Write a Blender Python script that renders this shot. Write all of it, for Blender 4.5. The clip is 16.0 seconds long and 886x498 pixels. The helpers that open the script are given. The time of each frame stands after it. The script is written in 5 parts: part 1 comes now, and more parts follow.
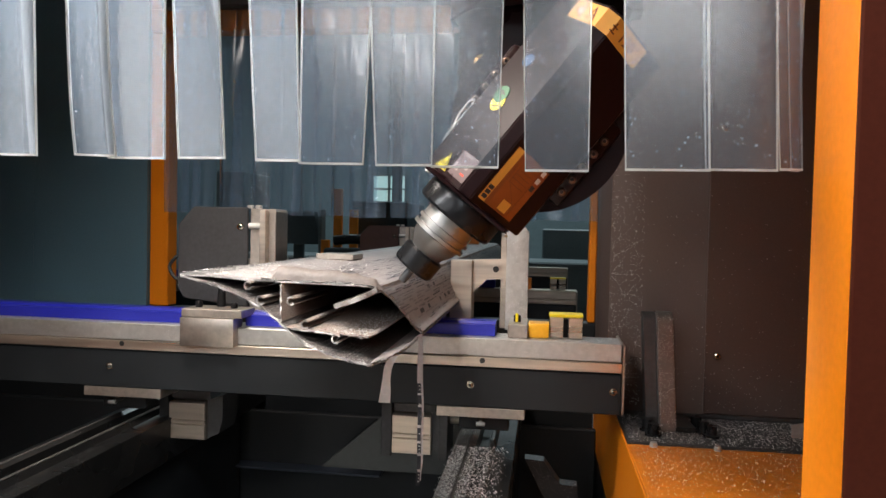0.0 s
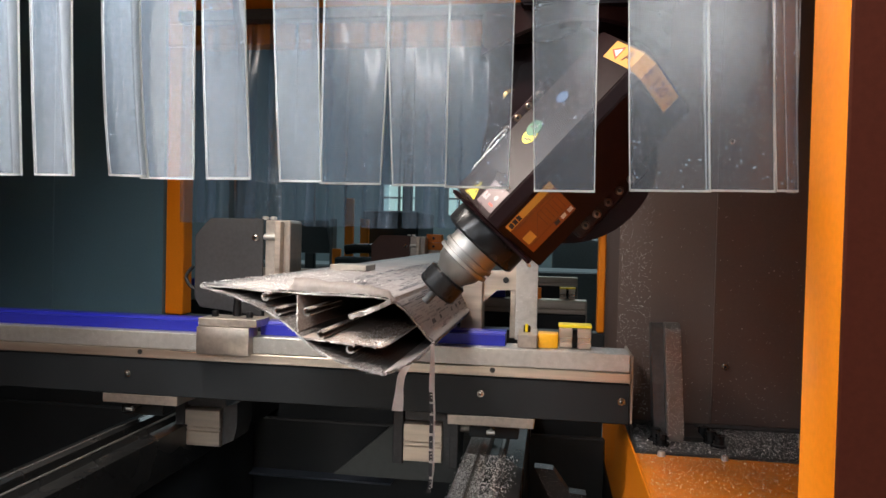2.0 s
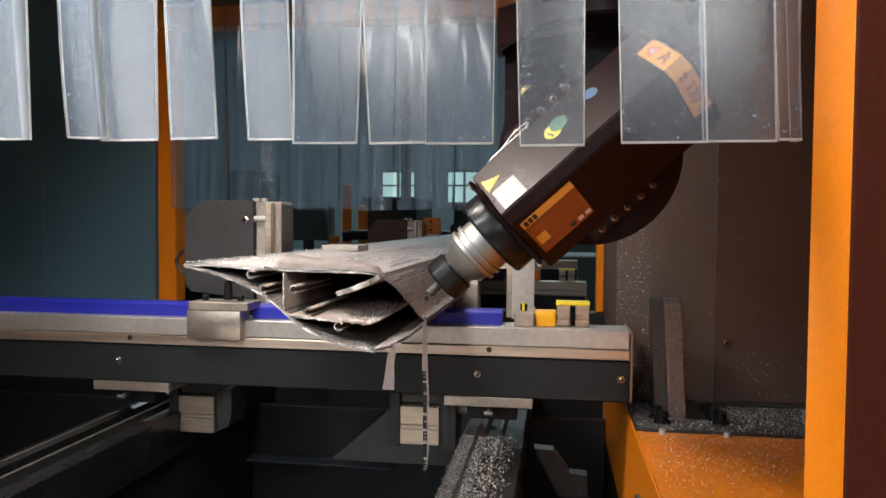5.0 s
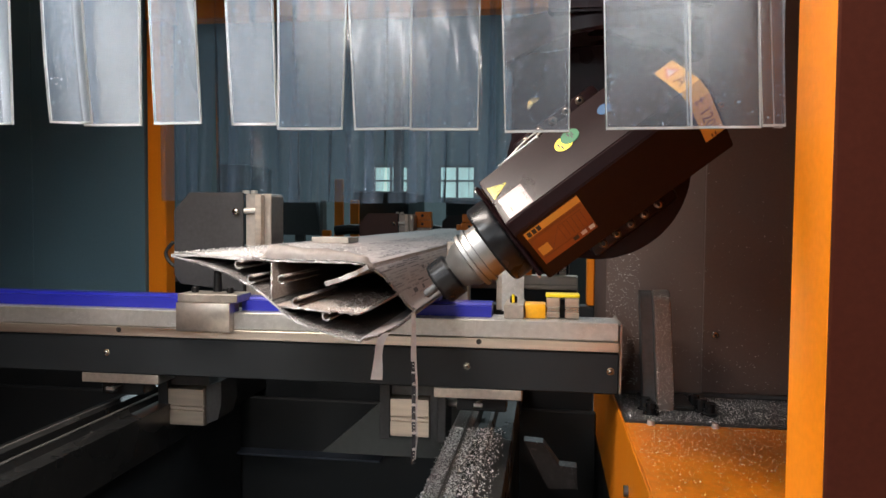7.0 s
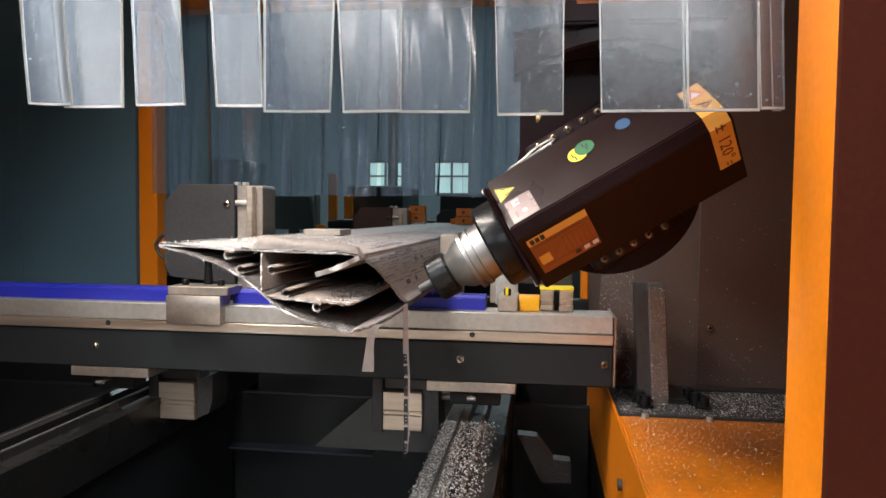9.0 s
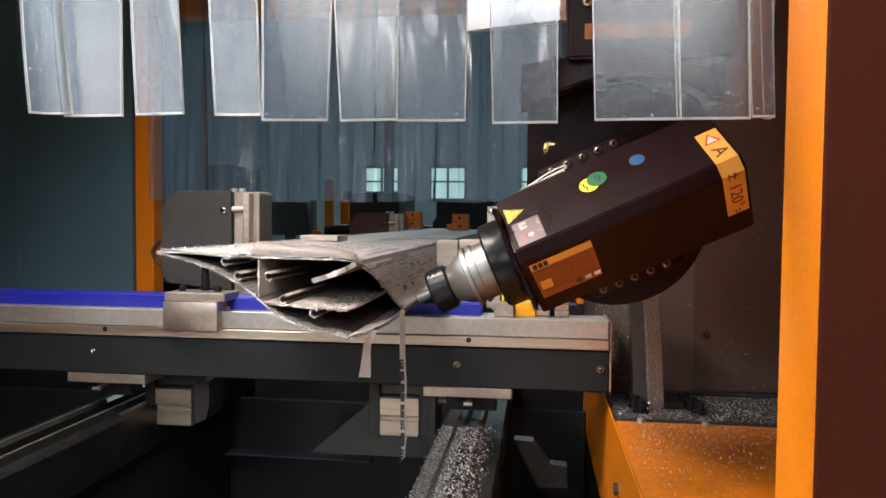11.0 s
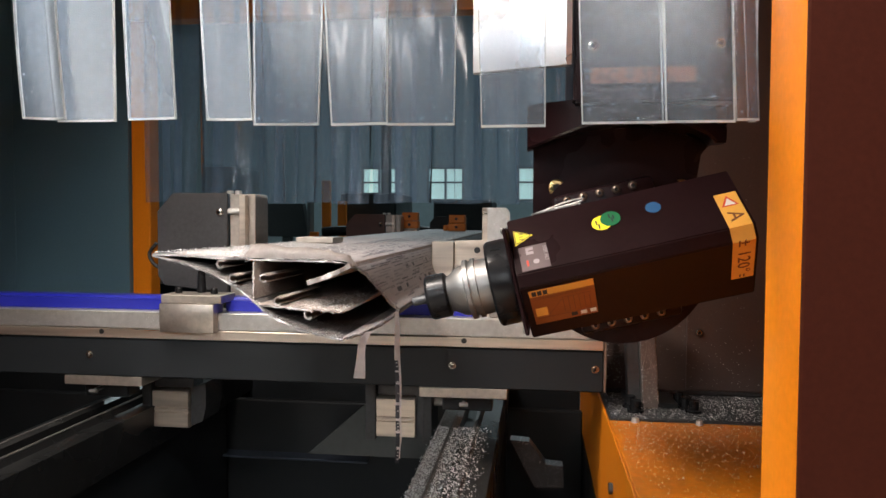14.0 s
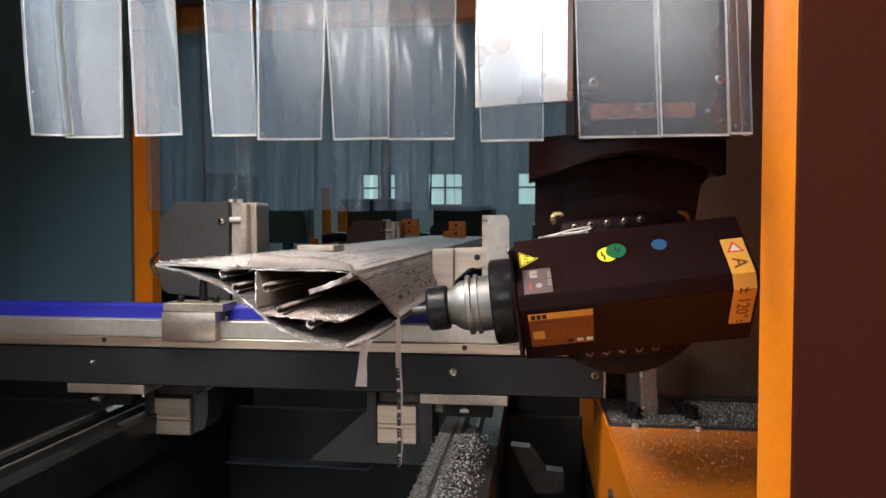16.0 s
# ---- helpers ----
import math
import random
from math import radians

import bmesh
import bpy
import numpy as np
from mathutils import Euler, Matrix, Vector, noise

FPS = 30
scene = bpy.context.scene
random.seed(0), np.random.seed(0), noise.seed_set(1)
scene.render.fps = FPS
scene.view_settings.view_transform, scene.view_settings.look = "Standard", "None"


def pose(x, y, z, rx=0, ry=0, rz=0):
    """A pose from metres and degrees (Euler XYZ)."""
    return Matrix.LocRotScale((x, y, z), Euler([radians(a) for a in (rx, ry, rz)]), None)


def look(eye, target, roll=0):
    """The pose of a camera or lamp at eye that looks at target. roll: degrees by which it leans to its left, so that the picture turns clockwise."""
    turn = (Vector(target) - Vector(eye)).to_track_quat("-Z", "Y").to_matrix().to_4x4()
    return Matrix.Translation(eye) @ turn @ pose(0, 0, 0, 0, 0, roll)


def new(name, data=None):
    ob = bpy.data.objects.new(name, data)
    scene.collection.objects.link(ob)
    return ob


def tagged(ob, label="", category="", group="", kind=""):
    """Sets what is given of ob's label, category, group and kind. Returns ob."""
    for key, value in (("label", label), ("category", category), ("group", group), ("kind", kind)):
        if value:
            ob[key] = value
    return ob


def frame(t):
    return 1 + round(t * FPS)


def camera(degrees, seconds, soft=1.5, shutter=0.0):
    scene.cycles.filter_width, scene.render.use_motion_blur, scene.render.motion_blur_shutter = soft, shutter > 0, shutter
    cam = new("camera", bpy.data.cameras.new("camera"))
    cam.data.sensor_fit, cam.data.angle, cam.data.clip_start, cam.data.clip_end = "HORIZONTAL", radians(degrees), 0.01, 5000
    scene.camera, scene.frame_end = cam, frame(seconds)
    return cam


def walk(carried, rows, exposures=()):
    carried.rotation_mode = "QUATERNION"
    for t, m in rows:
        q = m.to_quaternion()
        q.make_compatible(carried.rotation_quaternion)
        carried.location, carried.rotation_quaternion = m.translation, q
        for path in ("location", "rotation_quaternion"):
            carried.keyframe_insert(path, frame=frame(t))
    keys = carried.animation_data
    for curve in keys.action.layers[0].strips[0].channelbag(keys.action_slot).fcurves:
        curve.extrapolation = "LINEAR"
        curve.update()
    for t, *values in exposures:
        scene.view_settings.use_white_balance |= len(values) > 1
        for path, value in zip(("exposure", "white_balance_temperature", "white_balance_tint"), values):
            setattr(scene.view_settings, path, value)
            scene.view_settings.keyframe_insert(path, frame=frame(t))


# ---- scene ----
cam = camera(62.95, 16.0)
PATH = [
    (0.0, (0.1124, -1.1681, 1.1582), (-0.1625, 0.8118, 1.0938), 1.27),
    (0.5, (0.1104, -1.1702, 1.1565), (-0.1682, 0.8094, 1.0957), 1.33),
    (1.0, (0.1128, -1.177, 1.1574), (-0.1705, 0.8019, 1.0984), 1.43),
    (1.5, (0.114, -1.1855, 1.1606), (-0.1729, 0.793, 1.1053), 1.5),
    (2.0, (0.1135, -1.1918, 1.1638), (-0.1891, 0.7847, 1.1219), 1.39),
    (2.5, (0.1149, -1.1823, 1.1577), (-0.1896, 0.7939, 1.1178), 1.16),
    (3.0, (0.1165, -1.1741, 1.1535), (-0.1787, 0.8034, 1.1077), 0.82),
    (3.5, (0.1136, -1.1682, 1.1504), (-0.1985, 0.8064, 1.091), 0.61),
    (4.0, (0.1149, -1.1658, 1.1496), (-0.1978, 0.8084, 1.0794), 0.52),
    (6.5, (0.1283, -1.1612, 1.1415), (-0.1591, 0.8164, 1.0614), 0.44),
    (7.0, (0.1261, -1.1623, 1.141), (-0.1589, 0.8154, 1.0542), 0.51),
    (7.5, (0.1244, -1.1608, 1.1414), (-0.1586, 0.8171, 1.0536), 0.44),
    (8.0, (0.1245, -1.1559, 1.138), (-0.1563, 0.8223, 1.0474), 0.38),
    (8.5, (0.1251, -1.1507, 1.1348), (-0.153, 0.8274, 1.0361), 0.43),
    (9.0, (0.1269, -1.1515, 1.1347), (-0.1431, 0.8278, 1.0365), 0.6),
    (11.5, (0.128, -1.1575, 1.1365), (-0.1292, 0.8242, 1.0543), 0.41),
    (12.0, (0.129, -1.1588, 1.1373), (-0.1258, 0.8232, 1.055), 0.35),
    (12.5, (0.1272, -1.1601, 1.138), (-0.1269, 0.822, 1.0567), 0.41),
    (13.0, (0.126, -1.1596, 1.1383), (-0.1286, 0.8224, 1.0568), 0.29),
    (13.5, (0.1273, -1.1597, 1.137), (-0.1267, 0.8225, 1.0559), 0.34),
    (14.0, (0.1332, -1.1611, 1.1371), (-0.122, 0.8209, 1.0553), 0.26),
    (14.5, (0.1332, -1.162, 1.137), (-0.1207, 0.8202, 1.0563), 0.15),
    (15.0, (0.1324, -1.1618, 1.138), (-0.1201, 0.8206, 1.0584), 0.13),
    (15.5, (0.1348, -1.1663, 1.1413), (-0.1186, 0.8162, 1.0686), 0.06),
    (16.0, (0.1337, -1.1696, 1.1417), (-0.1211, 0.813, 1.0737), 0.01),
]
walk(cam, [(t, look(eye, target, roll)) for t, eye, target, roll in PATH],
     [(0.0, 0.0), (4.0, 0.0), (6.5, 0.05), (9.0, 0.14), (12.0, 0.12), (13.5, 0.02), (16.0, -0.02)])

# ---------------- world and light ----------------
world = bpy.data.worlds.new("hall_air")
scene.world = world
world.use_nodes = True
world.node_tree.nodes["Background"].inputs[0].default_value = (0.5, 0.62, 0.7, 1)
world.node_tree.nodes["Background"].inputs[1].default_value = 0.085


def area_lamp(name, eye, target, sx, sy, watts, colour):
    d = bpy.data.lights.new(name, "AREA")
    d.shape, d.size, d.size_y, d.energy, d.color = "RECTANGLE", sx, sy, watts, colour
    ob = new(name, d)
    ob.matrix_world = look(eye, target)
    return ob


WORK_LAMP = area_lamp("work_lamp", (-0.27, -0.65, 1.42), (-0.27, -0.66, 0.0), 0.34, 0.04, 2.8, (0.95, 0.98, 1.0))
WORK_LAMP.data.spread = radians(150)
BAR_LAMP = area_lamp("bar_lamp", (-0.24, -0.67, 1.86), (0.06, -0.40, 0.9), 1.10, 0.05, 15.8, (1.0, 0.89, 0.80))
BAR_LAMP.data.spread = radians(135)
HALL_LAMP = area_lamp("hall_light", (0.0, -3.4, 4.9), (0.0, -3.4, 0.0), 1.6, 0.5, 112.0, (1.0, 0.90, 0.80))
HALL_LAMP.data.spread = radians(55)
# Unseen broad fill, added to lift the hall beyond the rear opening.
BACK_FILL = area_lamp("hall_light", (-0.6, 6.0, 4.8), (-0.6, 6.4, 0.0), 4.0, 2.0, 190.0, (0.78, 0.95, 1.0))


# ---------------- materials ----------------
def material(name, colour, rough=0.5, metal=0.0, grain=60.0, spread=0.15, bump=0.05, stains=6.0, rough_spread=0.1, coat=0.0, stretch=(1, 1, 1), island=0.0):
    m = bpy.data.materials.new(name)
    m.use_nodes = True
    nt = m.node_tree
    b = nt.nodes["Principled BSDF"]
    tc = nt.nodes.new("ShaderNodeTexCoord")
    mp = nt.nodes.new("ShaderNodeMapping")
    mp.inputs["Scale"].default_value = stretch
    nt.links.new(tc.outputs["Object"], mp.inputs[0])
    fine, broad = nt.nodes.new("ShaderNodeTexNoise"), nt.nodes.new("ShaderNodeTexNoise")
    fine.inputs["Scale"].default_value, fine.inputs["Detail"].default_value = grain, 5
    broad.inputs["Scale"].default_value, broad.inputs["Detail"].default_value = stains, 3
    for n in (fine, broad):
        nt.links.new(mp.outputs[0], n.inputs[0])
    mix = nt.nodes.new("ShaderNodeMath")
    mix.operation = "ADD"
    nt.links.new(fine.outputs[0], mix.inputs[0])
    nt.links.new(broad.outputs[0], mix.inputs[1])
    val = nt.nodes.new("ShaderNodeMapRange")
    val.inputs["From Min"].default_value, val.inputs["From Max"].default_value = 0.6, 1.4
    val.inputs["To Min"].default_value, val.inputs["To Max"].default_value = 1 - spread, 1 + spread
    nt.links.new(mix.outputs[0], val.inputs[0])
    hsv = nt.nodes.new("ShaderNodeHueSaturation")
    hsv.inputs["Color"].default_value = (*colour, 1)
    nt.links.new(val.outputs[0], hsv.inputs["Value"])
    nt.links.new(hsv.outputs[0], b.inputs["Base Color"])
    rr = nt.nodes.new("ShaderNodeMapRange")
    rr.inputs["From Min"].default_value, rr.inputs["From Max"].default_value = 0.3, 0.7
    rr.inputs["To Min"].default_value, rr.inputs["To Max"].default_value = max(0.02, rough - rough_spread), min(1, rough + rough_spread)
    nt.links.new(broad.outputs[0], rr.inputs[0])
    nt.links.new(rr.outputs[0], b.inputs["Roughness"])
    b.inputs["Metallic"].default_value = metal
    b.inputs["Coat Weight"].default_value = coat
    if bump:
        bp = nt.nodes.new("ShaderNodeBump")
        bp.inputs["Strength"].default_value, bp.inputs["Distance"].default_value = bump, 0.002
        nt.links.new(fine.outputs[0], bp.inputs["Height"])
        nt.links.new(bp.outputs[0], b.inputs["Normal"])
    return m


def speckled(name, colour, chip, rough, amount, scale=420.0, metal=0.0):
    """A painted or metal face with fine swarf dust lying on it."""
    m = material(name, colour, rough, metal, 90, 0.2, 0.08)
    nt = m.node_tree
    b = nt.nodes["Principled BSDF"]
    base = b.inputs["Base Color"].links[0].from_socket
    tc = nt.nodes.new("ShaderNodeTexCoord")
    v = nt.nodes.new("ShaderNodeTexVoronoi")
    v.inputs["Scale"].default_value = scale
    nt.links.new(tc.outputs["Object"], v.inputs[0])
    patch = nt.nodes.new("ShaderNodeTexNoise")
    patch.inputs["Scale"].default_value, patch.inputs["Detail"].default_value = 14, 4
    nt.links.new(tc.outputs["Object"], patch.inputs[0])
    th = nt.nodes.new("ShaderNodeMath")
    th.operation = "MULTIPLY"
    th.inputs[1].default_value = amount
    nt.links.new(patch.outputs[0], th.inputs[0])
    lt = nt.nodes.new("ShaderNodeMath")
    lt.operation = "LESS_THAN"
    nt.links.new(v.outputs["Distance"], lt.inputs[0])
    nt.links.new(th.outputs[0], lt.inputs[1])
    mx = nt.nodes.new("ShaderNodeMix")
    mx.data_type = "RGBA"
    nt.links.new(lt.outputs[0], mx.inputs["Factor"])
    nt.links.new(base, mx.inputs["A"])
    mx.inputs["B"].default_value = (*chip, 1)
    nt.links.new(mx.outputs["Result"], b.inputs["Base Color"])
    return m


def plastic_film(name, clear, haze, tint=(0.93, 0.96, 1.0), rough=0.12, gloss=0.06, index=1.45, streaks=0.0, ripple=0.03, body=(0.64, 0.79, 0.97)):
    """Soft clear PVC: mostly see-through, a little milky, glossy."""
    m = bpy.data.materials.new(name)
    m.use_nodes = True
    nt = m.node_tree
    nt.nodes.remove(nt.nodes["Principled BSDF"])
    out = nt.nodes["Material Output"]
    tr = nt.nodes.new("ShaderNodeBsdfTransparent")
    tr.inputs[0].default_value = (clear * tint[0], clear * tint[1], clear * tint[2], 1)
    df, tl = nt.nodes.new("ShaderNodeBsdfDiffuse"), nt.nodes.new("ShaderNodeBsdfTranslucent")
    tc = nt.nodes.new("ShaderNodeTexCoord")
    cloud = nt.nodes.new("ShaderNodeTexNoise")
    cloud.inputs["Scale"].default_value, cloud.inputs["Detail"].default_value = 30, 6
    drawn = nt.nodes.new("ShaderNodeMapping")
    drawn.inputs["Scale"].default_value = (1 + 1.5 * streaks, 1, 1 - 0.95 * streaks)
    nt.links.new(tc.outputs["Object"], drawn.inputs[0])
    nt.links.new(drawn.outputs[0], cloud.inputs[0])
    hz = nt.nodes.new("ShaderNodeMapRange")
    hz.inputs["From Min"].default_value, hz.inputs["From Max"].default_value = 0.3, 0.75
    hz.inputs["To Min"].default_value, hz.inputs["To Max"].default_value = haze * (0.85 - 0.6 * streaks), haze * (1.2 + streaks)
    nt.links.new(cloud.outputs[0], hz.inputs[0])
    spots = nt.nodes.new("ShaderNodeTexVoronoi")
    spots.inputs["Scale"].default_value = 140
    nt.links.new(tc.outputs["Object"], spots.inputs[0])
    dot = nt.nodes.new("ShaderNodeMath")
    dot.operation = "LESS_THAN"
    dot.inputs[1].default_value = 0.095
    nt.links.new(spots.outputs["Distance"], dot.inputs[0])
    dirt = nt.nodes.new("ShaderNodeMath")
    dirt.operation = "MULTIPLY_ADD"
    dirt.inputs[1].default_value = 0.5
    nt.links.new(dot.outputs[0], dirt.inputs[0])
    nt.links.new(hz.outputs[0], dirt.inputs[2])
    for n in (df, tl):
        n.inputs[0].default_value = (*body, 1)
    half = nt.nodes.new("ShaderNodeMixShader")
    half.inputs[0].default_value = 0.75
    nt.links.new(df.outputs[0], half.inputs[1])
    nt.links.new(tl.outputs[0], half.inputs[2])
    milky = nt.nodes.new("ShaderNodeMixShader")
    nt.links.new(dirt.outputs[0], milky.inputs[0])
    nt.links.new(tr.outputs[0], milky.inputs[1])
    nt.links.new(half.outputs[0], milky.inputs[2])
    gl = nt.nodes.new("ShaderNodeBsdfGlossy")
    gl.inputs["Roughness"].default_value = rough
    wave = nt.nodes.new("ShaderNodeTexNoise")
    wave.inputs["Scale"].default_value = 22
    nt.links.new(tc.outputs["Object"], wave.inputs[0])
    bp = nt.nodes.new("ShaderNodeBump")
    bp.inputs["Strength"].default_value, bp.inputs["Distance"].default_value = ripple, 0.004
    nt.links.new(wave.outputs[0], bp.inputs["Height"])
    nt.links.new(bp.outputs[0], gl.inputs["Normal"])
    fr = nt.nodes.new("ShaderNodeFresnel")
    fr.inputs[0].default_value = index
    sum_ = nt.nodes.new("ShaderNodeMath")
    sum_.operation = "ADD"
    sum_.inputs[1].default_value = gloss
    nt.links.new(fr.outputs[0], sum_.inputs[0])
    top = nt.nodes.new("ShaderNodeMixShader")
    nt.links.new(sum_.outputs[0], top.inputs[0])
    nt.links.new(milky.outputs[0], top.inputs[1])
    nt.links.new(gl.outputs[0], top.inputs[2])
    nt.links.new(top.outputs[0], out.inputs[0])
    return m


def glow(name, colour, strength):
    m = bpy.data.materials.new(name)
    m.use_nodes = True
    b = m.node_tree.nodes["Principled BSDF"]
    b.inputs["Base Color"].default_value = (*colour, 1)
    b.inputs["Emission Color"].default_value = (*colour, 1)
    b.inputs["Emission Strength"].default_value = strength
    return m


ALU = material("brushed_aluminium", (0.62, 0.54, 0.46), 0.38, 0.9, 30, 0.18, 0.04, 9, 0.12, stretch=(0.3, 3, 6))
ALU_WORN = speckled("worn_aluminium", (0.55, 0.54, 0.52), (0.85, 0.85, 0.85), 0.42, 0.35, 500, 0.75)
STEEL = material("ground_steel", (0.48, 0.43, 0.38), 0.4, 0.85, 120, 0.2, 0.05, 14)
DARK_STEEL = material("blackened_steel", (0.06, 0.06, 0.062), 0.42, 0.3, 140, 0.3, 0.06, 10)
COVER_STEEL = material("dark_coated_plate", (0.04, 0.04, 0.042), 0.5, 0.1, 140, 0.3, 0.06, 10)
HOLDER = material("tool_holder_steel", (0.27, 0.26, 0.25), 0.42, 0.9, 150, 0.08, 0.02, 20)
BLACK_OX = material("black_oxide", (0.012, 0.012, 0.013), 0.28, 0.2, 120, 0.2, 0.02, 20)
BLACK_PAINT = material("black_gloss_paint", (0.0135, 0.0052, 0.0058), 0.32, 0.0, 160, 0.2, 0.02, 9, 0.08, 0.0)
BLACK_PAINT.node_tree.nodes["Principled BSDF"].inputs["Specular IOR Level"].default_value = 0.14
BLACK_OX.node_tree.nodes["Principled BSDF"].inputs["Specular IOR Level"].default_value = 0.25
BLACK_COAT = material("black_powder_coat", (0.0155, 0.018, 0.0205), 0.5, 0.0, 500, 0.25, 0.12, 7)
BLACK_COAT.node_tree.nodes["Principled BSDF"].inputs["Specular IOR Level"].default_value = 0.3
WALL_COAT = material("dark_grey_powder_coat", (0.084, 0.058, 0.050), 0.42, 0.0, 420, 0.18, 0.15, 3)
PANEL_COAT = material("dark_blue_grey_coat", (0.095, 0.182, 0.24), 0.45, 0.0, 420, 0.18, 0.12, 3)
ORANGE = material("orange_paint", (0.87, 0.25, 0.008), 0.38, 0.0, 220, 0.1, 0.08, 5, 0.08)
ORANGE_CHIPS = speckled("orange_paint_with_swarf", (0.87, 0.25, 0.008), (0.9, 0.85, 0.75), 0.38, 0.16, 330)
TRAY = speckled("swarf_covered_tray", (0.03, 0.03, 0.032), (0.75, 0.75, 0.74), 0.45, 0.25, 380)
RAIL = speckled("swarf_covered_rail", (0.24, 0.235, 0.22), (0.85, 0.85, 0.84), 0.45, 0.4, 360, 0.3)
RAIL_DARK = speckled("oiled_rail", (0.022, 0.022, 0.022), (0.4, 0.4, 0.4), 0.3, 0.16, 520, 0.4)
UPRIGHT = speckled("swarf_dusted_steel", (0.17, 0.16, 0.15), (0.8, 0.8, 0.8), 0.35, 0.3, 420, 0.5)
BLUE = material("blue_plastic", (0.015, 0.02, 0.33), 0.42, 0.0, 200, 0.12, 0.05)
YELLOW = material("yellow_plastic", (0.85, 0.42, 0.01), 0.45, 0.0, 200, 0.12, 0.05)
AMBER = material("amber_plastic", (0.7, 0.2, 0.01), 0.45, 0.0, 200, 0.12, 0.05)
# Same aluminium as the upper skin, painted darker for its dimmer light.
INNER = speckled("dimmed_lower_wall", (0.105, 0.09, 0.083), (0.42, 0.39, 0.37), 0.6, 0.5, 620, 0.3)
PROFILE = material("mill_finish_aluminium", (0.24, 0.23, 0.225), 0.45, 0.6, 260, 0.3, 0.35, 40)
CUT = material("sawn_aluminium_edge", (0.32, 0.30, 0.29), 0.38, 0.7, 900, 0.45, 0.6, 90)
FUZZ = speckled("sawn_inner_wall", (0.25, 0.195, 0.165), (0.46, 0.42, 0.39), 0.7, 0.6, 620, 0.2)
PAPER = material("protective_film", (0.36, 0.325, 0.315), 0.45, 0.0, 120, 0.14, 0.25, 25)
# Same film as PAPER, colour raised since the lamps only graze the ribbons.
BRIGHT_FILM = material("brightened_film", (0.72, 0.67, 0.66), 0.4, 0.0, 160, 0.15, 0.4, 25)
PINK_FILM = material("peeled_film", (0.31, 0.265, 0.24), 0.4, 0.0, 160, 0.25, 0.5, 25)
INK = material("printed_ink", (0.02, 0.018, 0.026), 0.5, 0.0, 200, 0.3, 0.0)
INK_GREY = material("grey_ink", (0.22, 0.2, 0.2), 0.5, 0.0, 200, 0.3, 0.0)
CHIP = material("bright_swarf", (0.8, 0.79, 0.77), 0.3, 0.3, 50, 0.2, 0.0)
LABEL_ORANGE = material("orange_label", (0.27, 0.085, 0.022), 0.4, 0.3, 90, 0.12, 0.02)
LABEL_LINE = material("label_print", (0.16, 0.05, 0.015), 0.5, 0.0, 100, 0.1, 0.0)
LABEL_YELLOW = material("yellow_sticker", (0.72, 0.36, 0.06), 0.4, 0.0, 100, 0.06, 0.0)
SIGN_YELLOW = material("warning_yellow", (0.9, 0.72, 0.03), 0.4, 0.0, 100, 0.06, 0.0)
LABEL_GREY = material("silver_sticker", (0.15, 0.11, 0.11), 0.35, 0.3, 100, 0.1, 0.0)
LABEL_GREEN = material("green_sticker", (0.006, 0.13, 0.045), 0.4, 0.0, 100, 0.06, 0.0)
LABEL_BLUE = material("blue_sticker", (0.02, 0.085, 0.2), 0.4, 0.0, 100, 0.06, 0.0)
LABEL_RED = material("red_print", (0.6, 0.06, 0.03), 0.4, 0.0, 100, 0.06, 0.0)
WHITE = material("white_print", (0.7, 0.68, 0.64), 0.4, 0.0, 100, 0.06, 0.0)
PALE = material("pale_print", (0.36, 0.3, 0.3), 0.4, 0.0, 100, 0.06, 0.0)
BRASS = material("brass", (0.55, 0.38, 0.16), 0.3, 1.0, 100, 0.1, 0.02)
CHROME = material("bright_steel", (0.72, 0.71, 0.67), 0.28, 0.7, 60, 0.08, 0.02)
SILVER_SHEET = material("bright_sheet_metal", (0.8, 0.81, 0.82), 0.3, 0.7, 300, 0.05, 0.1, 12)
SHINY = material("polished_zinc", (0.62, 0.58, 0.5), 0.14, 1.0, 60, 0.1, 0.0, 14, 0.06)
RUBBER = material("black_rubber", (0.01, 0.01, 0.01), 0.6, 0.0, 100, 0.2, 0.05)
PVC = plastic_film("clear_pvc", 0.98, 0.08, rough=0.22, gloss=0.02)
PVC_EDGE = plastic_film("milky_pvc_edge", 0.7, 0.85, body=(0.9, 0.92, 0.9))
PVC_BACK = plastic_film("clear_pvc_rear", 0.93, 0.07, rough=0.15, gloss=0.01, index=1.22, streaks=1.0, ripple=0.08)
# More haze than PVC, standing for the stronger light on the left strips.
PVC_LIT = plastic_film("lit_pvc", 0.95, 0.14, rough=0.3, gloss=0.02)
CONCRETE = material("hall_concrete", (0.36, 0.34, 0.31), 0.7, 0.0, 20, 0.2, 0.1, 1.2)
HALL_WALL = material("hall_plaster", (0.16, 0.22, 0.24), 0.8, 0.0, 12, 0.12, 0.05, 0.8)
HALL_DARK = material("dark_machine_paint", (0.02, 0.035, 0.04), 0.5, 0.0, 60, 0.2, 0.05, 3)
HALL_GREY = material("grey_machine_paint", (0.12, 0.15, 0.16), 0.5, 0.0, 60, 0.2, 0.05, 3)
# Glow of the added south windows, a fill for strips and interior.
FILL_GLOW = glow("fill_glow_pane", (0.95, 0.95, 0.95), 7.5)
WINDOW_GLOW = glow("daylight_window", (0.6, 0.85, 0.78), 0.58)


